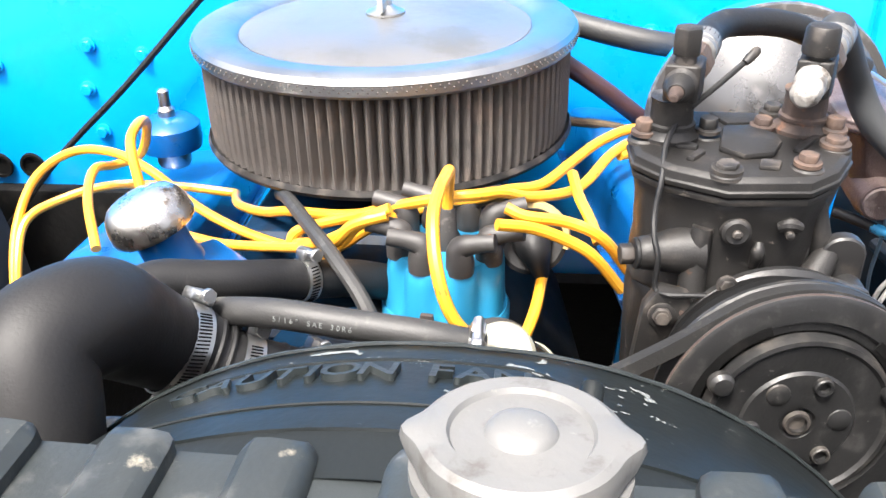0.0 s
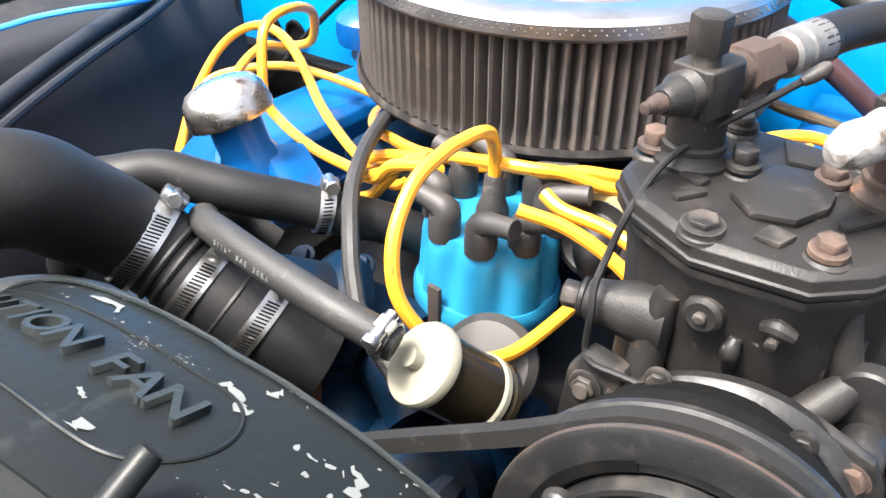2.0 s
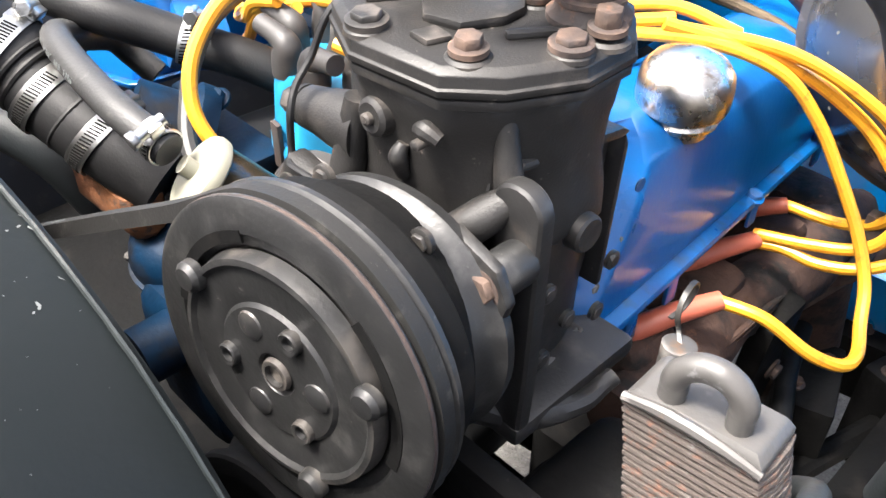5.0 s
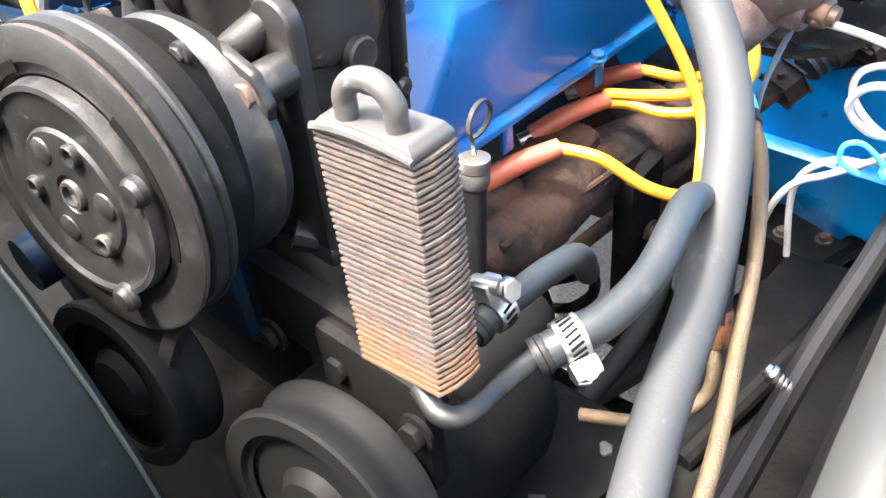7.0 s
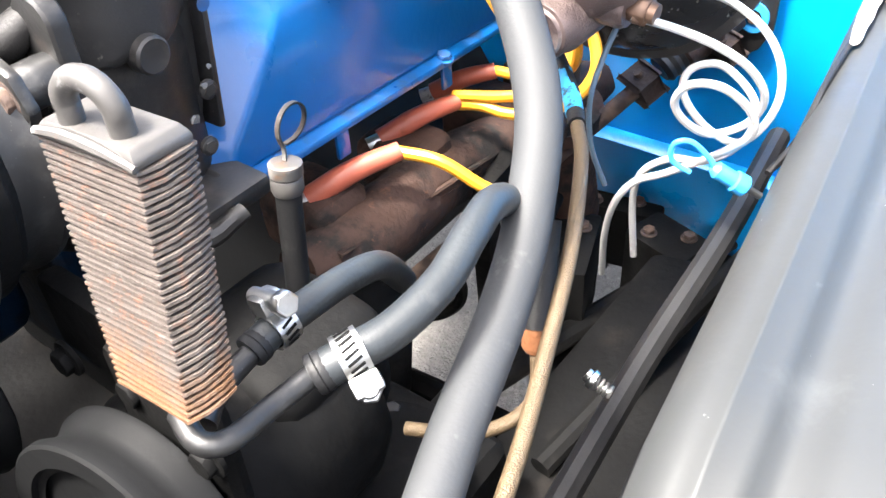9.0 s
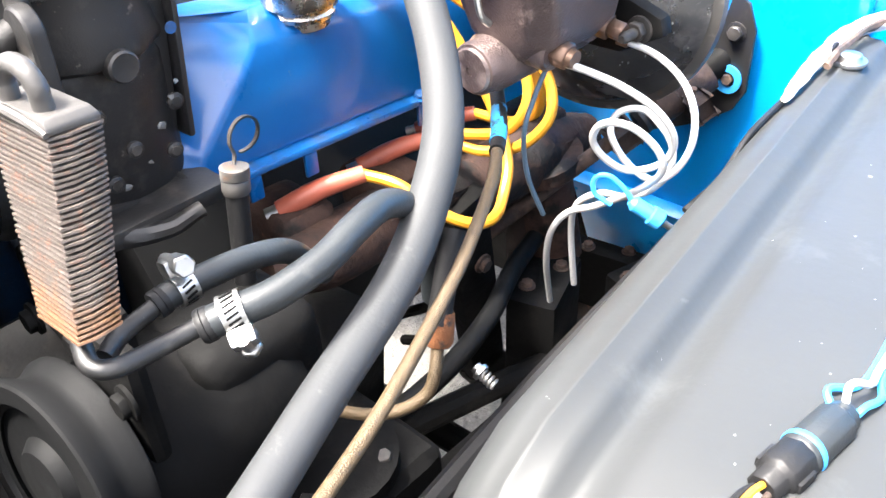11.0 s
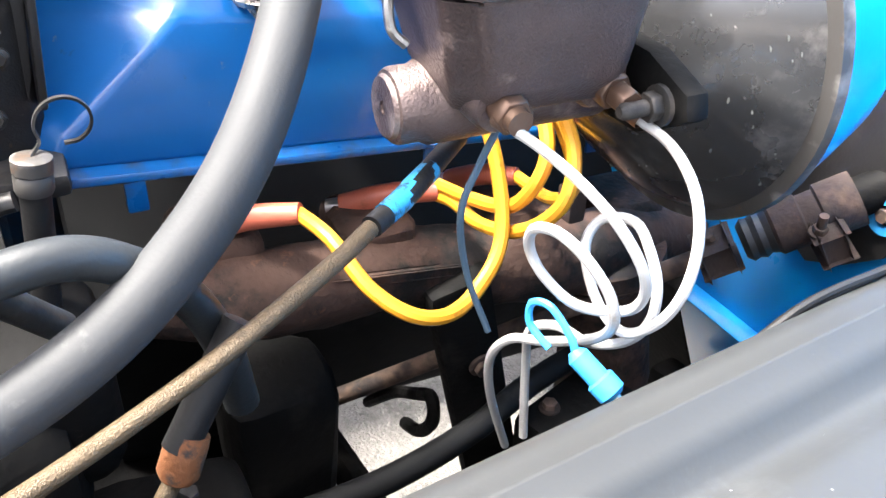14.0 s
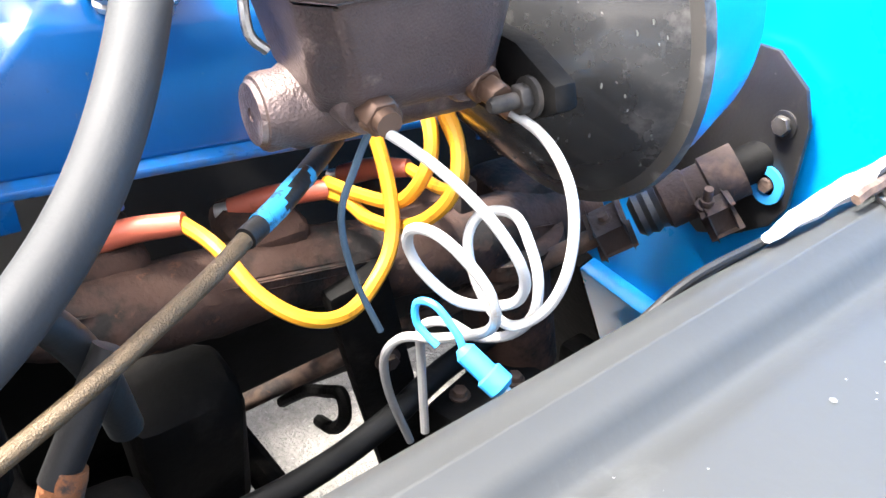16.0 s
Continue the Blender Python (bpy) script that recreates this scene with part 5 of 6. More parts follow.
def clutch():
    c = Vector((.3565, .2550, 1.0312))
    R = .0715
    t = pulley("clutch_pulley", c, R, .020, "worn black compressor clutch pulley with a rusty belt groove", .02, "grimy")
    pl = part("clutch_plate", lathe([(.003, .0005), (.0035, -.0022), (.0085, -.0024), (.0095, -.0040), (.0150, -.0044), (.0290, -.0040), (.0305, -.0025), (.0320, -.0030), (.0450, -.0034), (.0468, -.0052), (.0492, -.0048), (.0505, .002)], c, (0, 1, 0), 72), "grimy", t, "round black clutch plate with a raised lip")
    for k, a0 in enumerate((1.9, 3.9, 6.0)):
        ang = np.linspace(a0, a0 + 1.15, 14)
        part("slot", loft([[(c.x + r * math.cos(x), c.y + yy, c.z + r * math.sin(x)) for r, yy in ((.0535, .0006), (.0535, -.0004), (.0585, -.0004), (.0585, .0006))] for x in ang]), "dark", t, "dark curved slot")
    for a in (20, 148, 292):
        a = radians(a)
        part("rivet", lathe([(.0068, 0), (.0066, .0035), (.0048, .0056), (.001, .0062)], c + Vector((.0500 * math.cos(a), -.0035, .0500 * math.sin(a))), (0, -1, 0), 20), "grimy", t)
    for k in range(3):
        a = radians(66 - 120 * k)
        part("bush", lathe([(.0052, -.001), (.0050, .0026), (.0044, .0032), (.0030, .0028), (.0028, .0005)], c + Vector((.0245 * math.cos(a), -.0040, .0245 * math.sin(a))), (0, -1, 0), 18), "grimy", pl, "hollow rivet bush")
        a += radians(58)
        part("bump", lathe([(.0068, -.001), (.0060, .0008), (.0035, .0018), (.001, .002)], c + Vector((.0215 * math.cos(a), -.0042, .0215 * math.sin(a))), (0, -1, 0), 18), "grimy", pl)
    part("hub_nut", lathe([(.0072, -.001), (.0066, .0012), (.0048, .0014), (.0044, -.003)], c + Vector((0, -.0040, 0)), (0, -1, 0), 20), "dusty", t)
    part("coil_housing", lathe([(R * .90, .019), (R * .915, .021), (R * .915, .034), (R * .86, .038), (R * .80, .052), (R * .7, .056)], c, (0, 1, 0), 64), "dark", t)
    part("groove_rust", lathe([(R * .94, .0088), (R * .94, .0118)], c, (0, 1, 0), 56, caps=False), "rust", t)
    part("worn_edge", lathe([(R * 1.0005, .0012), (R * 1.003, .0020), (R * 1.0005, .0030)], c, (0, 1, 0), 72, caps=False), "rust", t, "bare rusted belt edge")
    realign(t, c, CLUTCH_AXIS)


clutch()
# Near-black on both pulleys puts the low shade into their colour.
for nm, c, r, lb, hb in (("pump_pulley", (.4625, .2580, .8885), .0565, "black stamped power steering pump pulley", .018), ("crank_pulley", (.335, .238, .905), .050, "black crankshaft pulley behind the shroud", .016)):
    realign(pulley(nm, c, r, .03, lb, hb, "sootshade"), Vector(c))


def belt(loop, w, h, y, label):
    """A V-belt along a line of (x, z) points in the plane y."""
    pts = spline([(x, y, z) for x, z in loop], 8)
    rings = []
    for i, p in enumerate(pts):
        d = (pts[min(i + 1, len(pts) - 1)] - pts[max(i - 1, 0)]).normalized()
        n = Vector((d.z, 0, -d.x))
        yv = Vector((0, 1, 0))
        rings.append([p + n * a + yv * b for a, b in ((h / 2, -w / 2), (h / 2, w / 2), (-h / 2, w * .35), (-h / 2, -w * .35))])
    t = thing("v_belt", pts[0], label, "belt", "drive belts")
    part("band", loft(rings), "belt", t)
    for k in range(5):
        i = 18 + k
        d = (pts[i + 1] - pts[i]).normalized()
        q = Matrix((d, Vector((0, 1, 0)), d.cross(Vector((0, 1, 0))))).transposed().to_4x4()
        q.translation = pts[18] + (pts[20] - pts[18]) * (k / 5) - Vector((d.z, 0, -d.x)) * (h / 2 + .0001)
        part("marking", box((0, 0, 0), (.0008, w * .5, .0002), 0, q), "scuff", t, "pale printed bar")
    return t


_c = (.3565, 1.0312)
_arc = [(_c[0] + .0682 * math.cos(a), _c[1] + .0682 * math.sin(a)) for a in np.linspace(radians(118), radians(-28), 12)]
_bm = belt([(.0, .913), (.08, .956), (.16, .999), (.24, 1.043), (.29, 1.070)] + _arc + [(.385, .962), (.355, .905), (.32, .84)], .0095, .007, .2650, "worn black V-belt round the compressor clutch")
_e = CLUTCH_AXIS
for _o in _bm.children:
    _o.data.transform(Matrix.Translation((.3565, .255, 1.0312)) @ Matrix.Rotation(math.atan2(-_e.x, _e.y), 4, "Z") @ Matrix.Rotation(math.atan2(_e.z, math.hypot(_e.x, _e.y)), 4, "X") @ Matrix.Translation((-.3565, -.255, -1.0312)))


# ---- finned cooler on the pump ----
def cooler():
    top = [Vector(q) for q in ((.4800, .2905, 1.0875), (.5215, .2945, 1.0875), (.5200, .3165, 1.0860), (.4785, .3125, 1.0860))]
    bot = [Vector(q) for q in ((.5050, .2740, 1.0085), (.5445, .2725, 1.0165), (.5475, .2895, 1.0185), (.5080, .2910, 1.0105))]
    t = thing("finned_cooler", bot[0], "rusty finned steel oil cooler with a lifting ring", "oil cooler")
    n = 36
    rng = random.Random(4)

    def level(k, grow):
        q = [a.lerp(b, k) for a, b in zip(top, bot)]
        c = (q[0] + q[1] + q[2] + q[3]) / 4
        return [c + (v - c) * grow for v in q]
    for i in range(n):
        k0, k1 = i / n, (i + .46) / n
        lift = [Vector((rng.gauss(0, .00014), rng.gauss(0, .00014), rng.gauss(0, .00009))) for _ in range(9)]
        rings = []
        for k in (k0, k1):
            a, b, c, d = level(k, 1.0)
            droop = Vector((0, 0, -.0003))
            rings.append([a + lift[0], a.lerp(b, .5) + lift[1], b + lift[2], b.lerp(c, .35) + (b - a) * .03 + lift[3] + droop, b.lerp(c, .7) + (b - a) * .035 + lift[4] - droop * .4, c + lift[5], c.lerp(d, .5) + lift[6], d + lift[7]])
        part("fin", loft(rings), "rustfin", t)
    # Core coloured near-black, so the shade of the gaps is in its colour.
    part("core", loft([level(k, .72) for k in (-.01, 1.01)]), "dark", t, "near-black core shading the gaps between the fins")
    tl = level(0, 1.0)
    up = Vector((-.003, .002, 1)).normalized()
    c = (tl[0] + tl[1] + tl[2] + tl[3]) / 4
    ring = lambda h, g: [c + (v - c) * g + up * h for v in tl]
    tp = part("top_plate", noisy(bevel(loft([ring(0, 1.0), ring(.0028, 1.0), ring(.0062, .86)]), .0012, 2), .0004, 150), "wornpaint", t, "worn grey painted top plate")
    part("front_lip", noisy(tube([tl[0] + up * .002, tl[0].lerp(tl[1], .35) + up * .0042, tl[0].lerp(tl[1], .7) + up * .0035, tl[1] + up * .001], [.0016, .0022, .002, .0014], 8, 5), .0003, 200), "wornpaint", tp)
    o = c + up * .0050 + Vector((.0005, -.0045, 0))
    sx = Vector((.98, .19, .02)).normalized()
    arc = [o + sx * (.0098 * math.cos(a)) + up * (.0072 + .0098 * math.sin(a)) for a in np.linspace(radians(-12), radians(192), 15)]
    arc = [o + sx * .0100 - up * .004] + arc + [o - sx * .0100 - up * .004]
    part("lifting_ring", noisy(tube(arc, .0040, 14, 3), .0003, 150), "wornpaint", tp, "worn grey painted lifting ring")
    return t


cooler()


def pump():
    t = thing("power_steering_pump", (.43, .36, .84), "black power steering pump with steel pipe fittings", "pump")
    # Pump body, reservoir and brackets use the shaded near-black of the deep bay.
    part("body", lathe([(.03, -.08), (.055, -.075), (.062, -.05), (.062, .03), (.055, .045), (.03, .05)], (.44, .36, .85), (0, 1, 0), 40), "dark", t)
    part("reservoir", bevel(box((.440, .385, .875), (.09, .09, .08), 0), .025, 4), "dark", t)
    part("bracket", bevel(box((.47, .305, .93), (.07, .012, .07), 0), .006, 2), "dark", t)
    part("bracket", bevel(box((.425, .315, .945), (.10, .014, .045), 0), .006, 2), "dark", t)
    for p in ((.45, .302, .945), (.50, .298, .94), (.40, .30, .935)):
        part("bolt", hexhead(p, (0, -1, 0), .007, .006), "dark", t)
    part("pipe", tube([(.528, .279, 1.006), (.540, .276, 1.003), (.546, .283, 1.001), (.545, .303, .998), (.548, .328, .999)], .0042, 12), "grimy", t)
    part("pipe", tube([(.530, .285, .995), (.523, .298, .996), (.5215, .322, 1.000)], .0042, 12), "grimy", t)


pump()
line_thing("power_steering_hose", [(.546, .320, .997), (.553, .333, 1.001), (.559, .350, 1.003), (.560, .376, 1.006), (.555, .401, 1.009), (.550, .421, 1.008), (.546, .438, .999), (.539, .456, .978), (.533, .468, .948), (.528, .474, .91)], .0073, "darkhose", "dark grey power steering return hose", "hose", "", 16, 6, [(0, "hose_lip", .006, .0078, "rubber", "black hose lip")])
hose_clamp((.553, .333, 1.001), (.45, .85, .2), .0074, (.7, -.35, -.6), .010)
line_thing("power_steering_hose", [(.5215, .314, .999), (.5215, .326, 1.0005), (.522, .343, 1.0), (.521, .365, .996), (.518, .388, .985), (.505, .415, .95)], .0062, "darkhose", "black power steering pressure hose", "hose", "", 16, 6, [(0, "hose_lip", .006, .0066, "rubber", "black hose lip")])
hose_clamp((.5217, .3290, 1.0005), (.05, .99, .05), .0063, (-.35, .1, 1), .009)


def dipstick():
    b = Vector((.437, .402, .86))
    top = Vector((.4345, .4165, .9895))
    t = thing("dipstick", b, "black dipstick tube with a looped steel handle", "dipstick")
    ax = (top - b).normalized()
    tb = part("tube", lathe([(.0066, 0), (.0066, (top - b).length - .016)], b, ax, 18), "rubber", t)
    part("collar", lathe([(.0074, -.017), (.0082, -.015), (.0082, -.009), (.0076, -.008), (.0084, -.007), (.0084, -.001), (.006, 0)], top, ax, 22), "wornpaint", tb, "worn bright collar")
    ctr = top + Vector((-.0045, .0150, .0085))
    loop = [top] + [ctr + Vector((-.001 * k, .0118 * math.cos(q), .0118 * math.sin(q))) for k, q in enumerate(np.linspace(radians(205), radians(-95), 11))]
    sp = spline(loop, 5)
    rings = []
    for i, q in enumerate(sp):
        d = (sp[min(i + 1, len(sp) - 1)] - sp[max(i - 1, 0)]).normalized()
        n = d.cross(Vector((1, 0, 0))).normalized()
        rings.append([q + Vector((s * .0013, 0, 0)) + n * w for s, w in ((-1, -.0006), (1, -.0006), (1, .0006), (-1, .0006))])
    part("handle", loft(rings), "grimy", tb, "flat spring-steel loop")


dipstick()


# ---- exhaust side ----
def manifold():
    o = Vector((.385, .45, .868))
    t = thing("exhaust_manifold", o, "rusty brown cast-iron exhaust manifold below the valve cover", "exhaust manifold")
    d = Vector((-.05, .97, -.16)).normalized()
    part("log", noisy(tube([o + d * s + Vector((.006 * math.sin(s * 30), 0, 0)) for s in np.linspace(0, .42, 9)], [.018, .026, .027, .026, .028, .027, .03, .03, .02], 18), .002, 60), "manifold", t)
    for s in (.05, .15, .26, .36):
        q = o + d * s
        part("port", noisy(bevel(box((q.x - .028, q.y, q.z + .012), (.06, .05, .045), 0), .012, 3), .0015, 70), "manifold", t)
    q = o + d * .33
    part("outlet", lathe([(.045, 0), (.045, .012), (.032, .016), (.03, .12)], q, (.1, .15, -1), 26), "manifold", t)
    part("seam", bevel(box((0, 0, 0), (.004, .34, .006), 0, at_axis(o + d * .19 + Vector((.02, 0, .012)), d) @ Matrix.Rotation(radians(90), 4, "X")), .001), "manifold", t)


manifold()


def plug_boot(a, b, label="red silicone spark plug boot over the exhaust manifold"):
    a, b = Vector(a), Vector(b)
    t = thing("spark_plug_boot", a, label, "plug boot", "plug boots")
    mid = (a + b) / 2 + Vector((0, 0, .003))
    sl = part("sleeve", tube([a, mid, b], [.0075, .0078, .0072, .0062], 14, 6), "red", t)
    d = (a - b).normalized()
    part("terminal", lathe([(.0055, 0), (.0055, .01)], a, d, 12), "steel", sl, "bright plug terminal")


plug_boot((.362, .488, .893), (.396, .541, .912))
plug_boot((.338, .585, .876), (.370, .638, .892))
plug_boot((.32, .67, .868), (.36, .70, .885))

DRIVER_WIRES = [
    [(.393, .540, .911), (.422, .549, .909), (.450, .560, .892), (.466, .578, .880), (.467, .600, .875), (.457, .622, .880), (.446, .640, .897), (.429, .647, .925), (.407, .646, .959), (.385, .638, .995), (.360, .624, 1.024), (.322, .597, 1.040), (.280, .561, 1.044)],
    [(.366, .637, .888), (.387, .641, .892), (.412, .643, .892), (.437, .650, .898), (.456, .658, .912), (.464, .668, .930), (.456, .675, .952), (.440, .672, .974), (.41, .66, 1.005), (.36, .63, 1.035), (.30, .59, 1.045)],
    [(.366, .638, .895), (.401, .644, .902), (.431, .651, .911), (.445, .657, .927), (.444, .666, .946), (.428, .670, .965), (.40, .66, .995), (.355, .63, 1.028), (.30, .58, 1.050)],
    [(.36, .70, .885), (.40, .70, .89), (.43, .695, .91), (.435, .688, .94), (.41, .675, .98), (.36, .65, 1.02)],
]
for w in DRIVER_WIRES:
    solo("spark_plug_wire", tube(w, .0043, 10), "yellow", "yellow silicone spark plug wire looping past the valve cover", "ignition wire", "ignition wires")
solo("wire_clip", bevel(box((.425, .70, .90), (.016, .012, .022), 0, pose(0, 0, 0, 0, 0, 0)), .003), "rust", "rusty brown clip on the yellow wires", "clip")
solo("hanging_wire", tube([(.515, .594, 1.009), (.51, .588, .988), (.507, .582, .964), (.507, .587, .93), (.513, .597, .898)], .0017, 8), "steelblue", "thin grey-blue wire hanging below the master cylinder", "wire")

# heater hose and braided cable
def braided():
    t = thing("braided_cable", (.6, .36, .94), "bronze braided cable with a light blue sleeve", "cable")
    part("braid", tube([(.527, .532, .980), (.543, .509, .977), (.567, .460, .967), (.586, .410, .957), (.604, .360, .951), (.620, .305, .946), (.635, .25, .94)], .0037, 12), "bronze", t)
    jk = part("jacket", tube([(.470, .598, .982), (.490, .577, .982), (.510, .555, .981), (.5265, .5325, .980)], .0048, 12), "rubber", t, "black jacket")
    part("sleeve", tube([(.4945, .5725, .9815), (.503, .562, .9812), (.512, .552, .9808), (.5205, .5405, .9804)], .0051, 12), "sleeve", jk, "light blue sleeve with black print")
braided()
def steel_pipe():
    t = thing("pressure_pipe", (.56, .44, .92), "rusty hydraulic hose end with a bent steel pipe", "pipe")
    part("hose", tube([(.546, .474, .965), (.555, .455, .94), (.560, .444, .925)], .0068, 14), "rubber", t)
    part("ferrule", lathe([(.0075, 0), (.008, .004), (.008, .016), (.006, .019)], (.558, .449, .93), (.18, -.3, -.6), 18), "orange", t, "rusty orange crimp")
    part("pipe", tube([(.563, .440, .914), (.569, .431, .905), (.569, .424, .895), (.562, .412, .888), (.548, .40, .884), (.52, .39, .878)], .0036, 12), "bronze", t)
steel_pipe()


# ---- brake booster and master cylinder ----
def booster():
    c = Vector((.432, .742, 1.012))
    ax = (.06, -.99, -.1)
    t = thing("brake_booster", c, "black brake booster with a scuffed rim and a blue back half", "brake booster")
    part("front_shell", lathe([(.0, .062), (.030, .062), (.042, .0595), (.054, .0535), (.066, .0455), (.078, .036), (.090, .0255), (.100, .0155), (.107, .007), (.1105, .002), (.112, 0)], c, ax, 64), "gloss", t)
    _r = random.Random(3)
    bm, fr = bmesh.new(), at_axis(c, ax)
    for k in range(60):
        a = radians(_r.uniform(-180, 180))
        rr = _r.choice((.078, .092, .1, .104)) + _r.gauss(0, .003)
        h = float(np.interp(rr, [.054, .066, .078, .09, .100, .107, .112], [.0535, .0455, .036, .0255, .0155, .007, 0])) + .0004
        s = _r.uniform(.0006, .002)
        bm.faces.new([bm.verts.new(fr @ Vector(((rr + s * .6 * math.cos(q) * _r.uniform(.5, 1.2)) * math.cos(a + s / rr * math.sin(q) * _r.uniform(.5, 1.3)), (rr + s * .6 * math.cos(q) * _r.uniform(.5, 1.2)) * math.sin(a + s / rr * math.sin(q) * _r.uniform(.5, 1.3)), h))) for q in np.linspace(0, 6.28, 7)[:-1]])
    tagged(part("scuffs", bm, "scuff", t), "pale scuffed paint flakes", kind="stuff")
    part("rim", lathe([(.108, .004), (.1165, .002), (.1175, -.004), (.110, -.006)], c, ax, 64, caps=False), "wornpaint", t, "scuffed crimped rim")
    part("rear_shell", lathe([(.11, -.004), (.109, -.03), (.10, -.06), (.06, -.075)], c, ax, 64), "cyan", t, "blue painted back half")


booster()


def master_cylinder():
    t = thing("master_cylinder", (.49, .61, 1.0), "brown cast-iron brake master cylinder with a clipped lid", "master cylinder")
    part("bore", lathe([(.012, 0), (.0155, .001), (.0165, .003), (.0165, .012), (.0185, .016), (.0185, .10)], (.489, .554, 1.012), (0, 1, .0), 32), "mciron", t)
    part("end_plug", lathe([(.003, .0), (.003, -.001), (.013, -.001), (.014, .001)], (.489, .5535, 1.012), (0, 1, 0), 28), "mciron", t)
    rings = []
    for z, x0, x1, y0, y1 in ((1.015, .475, .520, .575, .648), (1.03, .465, .531, .568, .652), (1.066, .455, .536, .560, .656), (1.07, .452, .539, .557, .658)):
        c = .012
        rings.append([(x0 + c, y0, z), (x1 - c, y0, z), (x1, y0 + c, z), (x1, y1 - c, z), (x1 - c, y1, z), (x0 + c, y1, z), (x0, y1 - c, z), (x0, y0 + c, z)])
    part("reservoir", bevel(loft(rings), .004, 3), "mciron", t)
    rings = []
    for z, g in ((1.0705, .003), (1.0735, .0045), (1.0765, .003), (1.079, .0035), (1.082, 0)):
        c, x0, x1, y0, y1 = .014, .452 - g, .539 + g, .557 - g, .658 + g
        rings.append([(x0 + c, y0, z), (x1 - c, y0, z), (x1, y0 + c, z), (x1, y1 - c, z), (x1 - c, y1, z), (x0 + c, y1, z), (x0, y1 - c, z), (x0, y0 + c, z)])
    part("lid", bevel(loft(rings), .001, 1), "mciron", t, "ribbed stamped lid")
    part("bail_wire", tube([(.500, .558, 1.042), (.498, .552, 1.05), (.494, .553, 1.07), (.492, .556, 1.09), (.492, .60, 1.094), (.492, .66, 1.088)], .0022, 8), "steel", t, "bent bail wire")
    part("flange", prism([(.425, 1.022), (.455, 1.036), (.525, 1.036), (.553, 1.027), (.556, 1.016), (.525, .998), (.455, .996), (.425, 1.01)], .012, Matrix.Translation((0, .668, 0)) @ Matrix.Rotation(radians(90), 4, "X"), .003), "dark", t)
    for x in (.44, .54):
        part("stud", join(hexhead((x, .654, 1.018), (0, -1, 0), .0066, .007), lathe([(.0036, 0), (.0036, .018), (.0024, .020)], (x, .654, 1.018), (0, -1, 0), 14)), "dusty", t)
    for p, big in (((.518, .590, 1.022), 0), ((.511, .641, 1.022), 1)):
        o = Vector(p)
        d = Vector((.9, .0 if not big else .05, -.12)).normalized()
        part("port_boss", lathe([(.015, -.012), (.0135, .004), (.012, .006)], o, d, 22), "mciron", t)
        part("tube_nut", prism([(.0085 * math.cos(math.pi / 3 * i), .0085 * math.sin(math.pi / 3 * i)) for i in range(6)], .011, at_axis(o + d * .005, d), .0008, 1), "brass", t, "brass tube nut")
        if big:
            part("tube_nut", prism([(.0065 * math.cos(math.pi / 3 * i + .4), .0065 * math.sin(math.pi / 3 * i + .4)) for i in range(6)], .010, at_axis(o + d * .016, d), .0008, 1), "brass", t, "brass adaptor nut")
        else:
            part("collar", lathe([(.006, .016), (.0055, .02)], o, d, 14), "brass", t, "brass flare collar")


master_cylinder()
LINE_A = [(.526, .585, 1.018), (.546, .595, 1.012), (.566, .602, 1.005), (.583, .609, .994), (.592, .616, .978), (.590, .620, .963), (.582, .618, .952), (.570, .604, .951), (.559, .594, .961), (.554, .589, .973), (.559, .587, .985), (.569, .590, .989), (.581, .594, .986), (.592, .601, .973), (.593, .605, .957), (.572, .613, .932), (.548, .606, .915), (.532, .598, .907), (.522, .594, .889), (.514, .601, .855), (.507, .617, .807)]
LINE_B = [(.529, .647, 1.012), (.552, .653, 1.006), (.574, .650, .997), (.589, .643, .984), (.595, .636, .967), (.592, .630, .951), (.584, .622, .941), (.573, .619, .941), (.557, .620, .948), (.544, .624, .960), (.544, .631, .971), (.557, .638, .975), (.573, .635, .970), (.584, .632, .960), (.585, .630, .944), (.577, .625, .930), (.564, .617, .923), (.548, .612, .922), (.533, .608, .910), (.526, .612, .884), (.531, .612, .838)]
for w in (LINE_A, LINE_B):
    line_thing("brake_line", w, .0023, "white", "coiled pale brake line from the master cylinder", "brake line", "brake lines", 10, 5, [(0, "flare_collar", .008, .0036, "brass", "brass flare collar")])


def plug_connector():
    b = Vector((.586, .606, .926))
    t = thing("wire_connector", b, "light blue wire connector by the brake lines", "connector")
    ax = Vector((.62, .35, -.45)).normalized()
    sh = part("shell", lathe([(.0025, -.013), (.005, -.010), (.005, .002), (.0065, .003), (.0065, .010), (.004, .012)], b, ax, 12), "bluewire", t)
    part("pin", lathe([(.0022, .011), (.0022, .022)], b, ax, 10), "steel", sh)
    part("lead", tube([b - ax * .011, b + Vector((-.012, -.006, .013)), b + Vector((-.022, -.010, .022)), b + Vector((-.030, -.014, .020)), b + Vector((-.030, -.014, .009)), b + Vector((-.02, -.01, .002))], .0017, 8), "bluewire", sh)


plug_connector()
for k in range(2):
    solo("loom_wire", tube([(.60, .628, .922), (.605, .66, .928 + .004 * k), (.603, .70, .945 + .003 * k), (.60, .76, .952), (.597, .84, .962)], .0021, 8), "rubber", "thin dark wire along the fender edge", "wire", "loom wires")


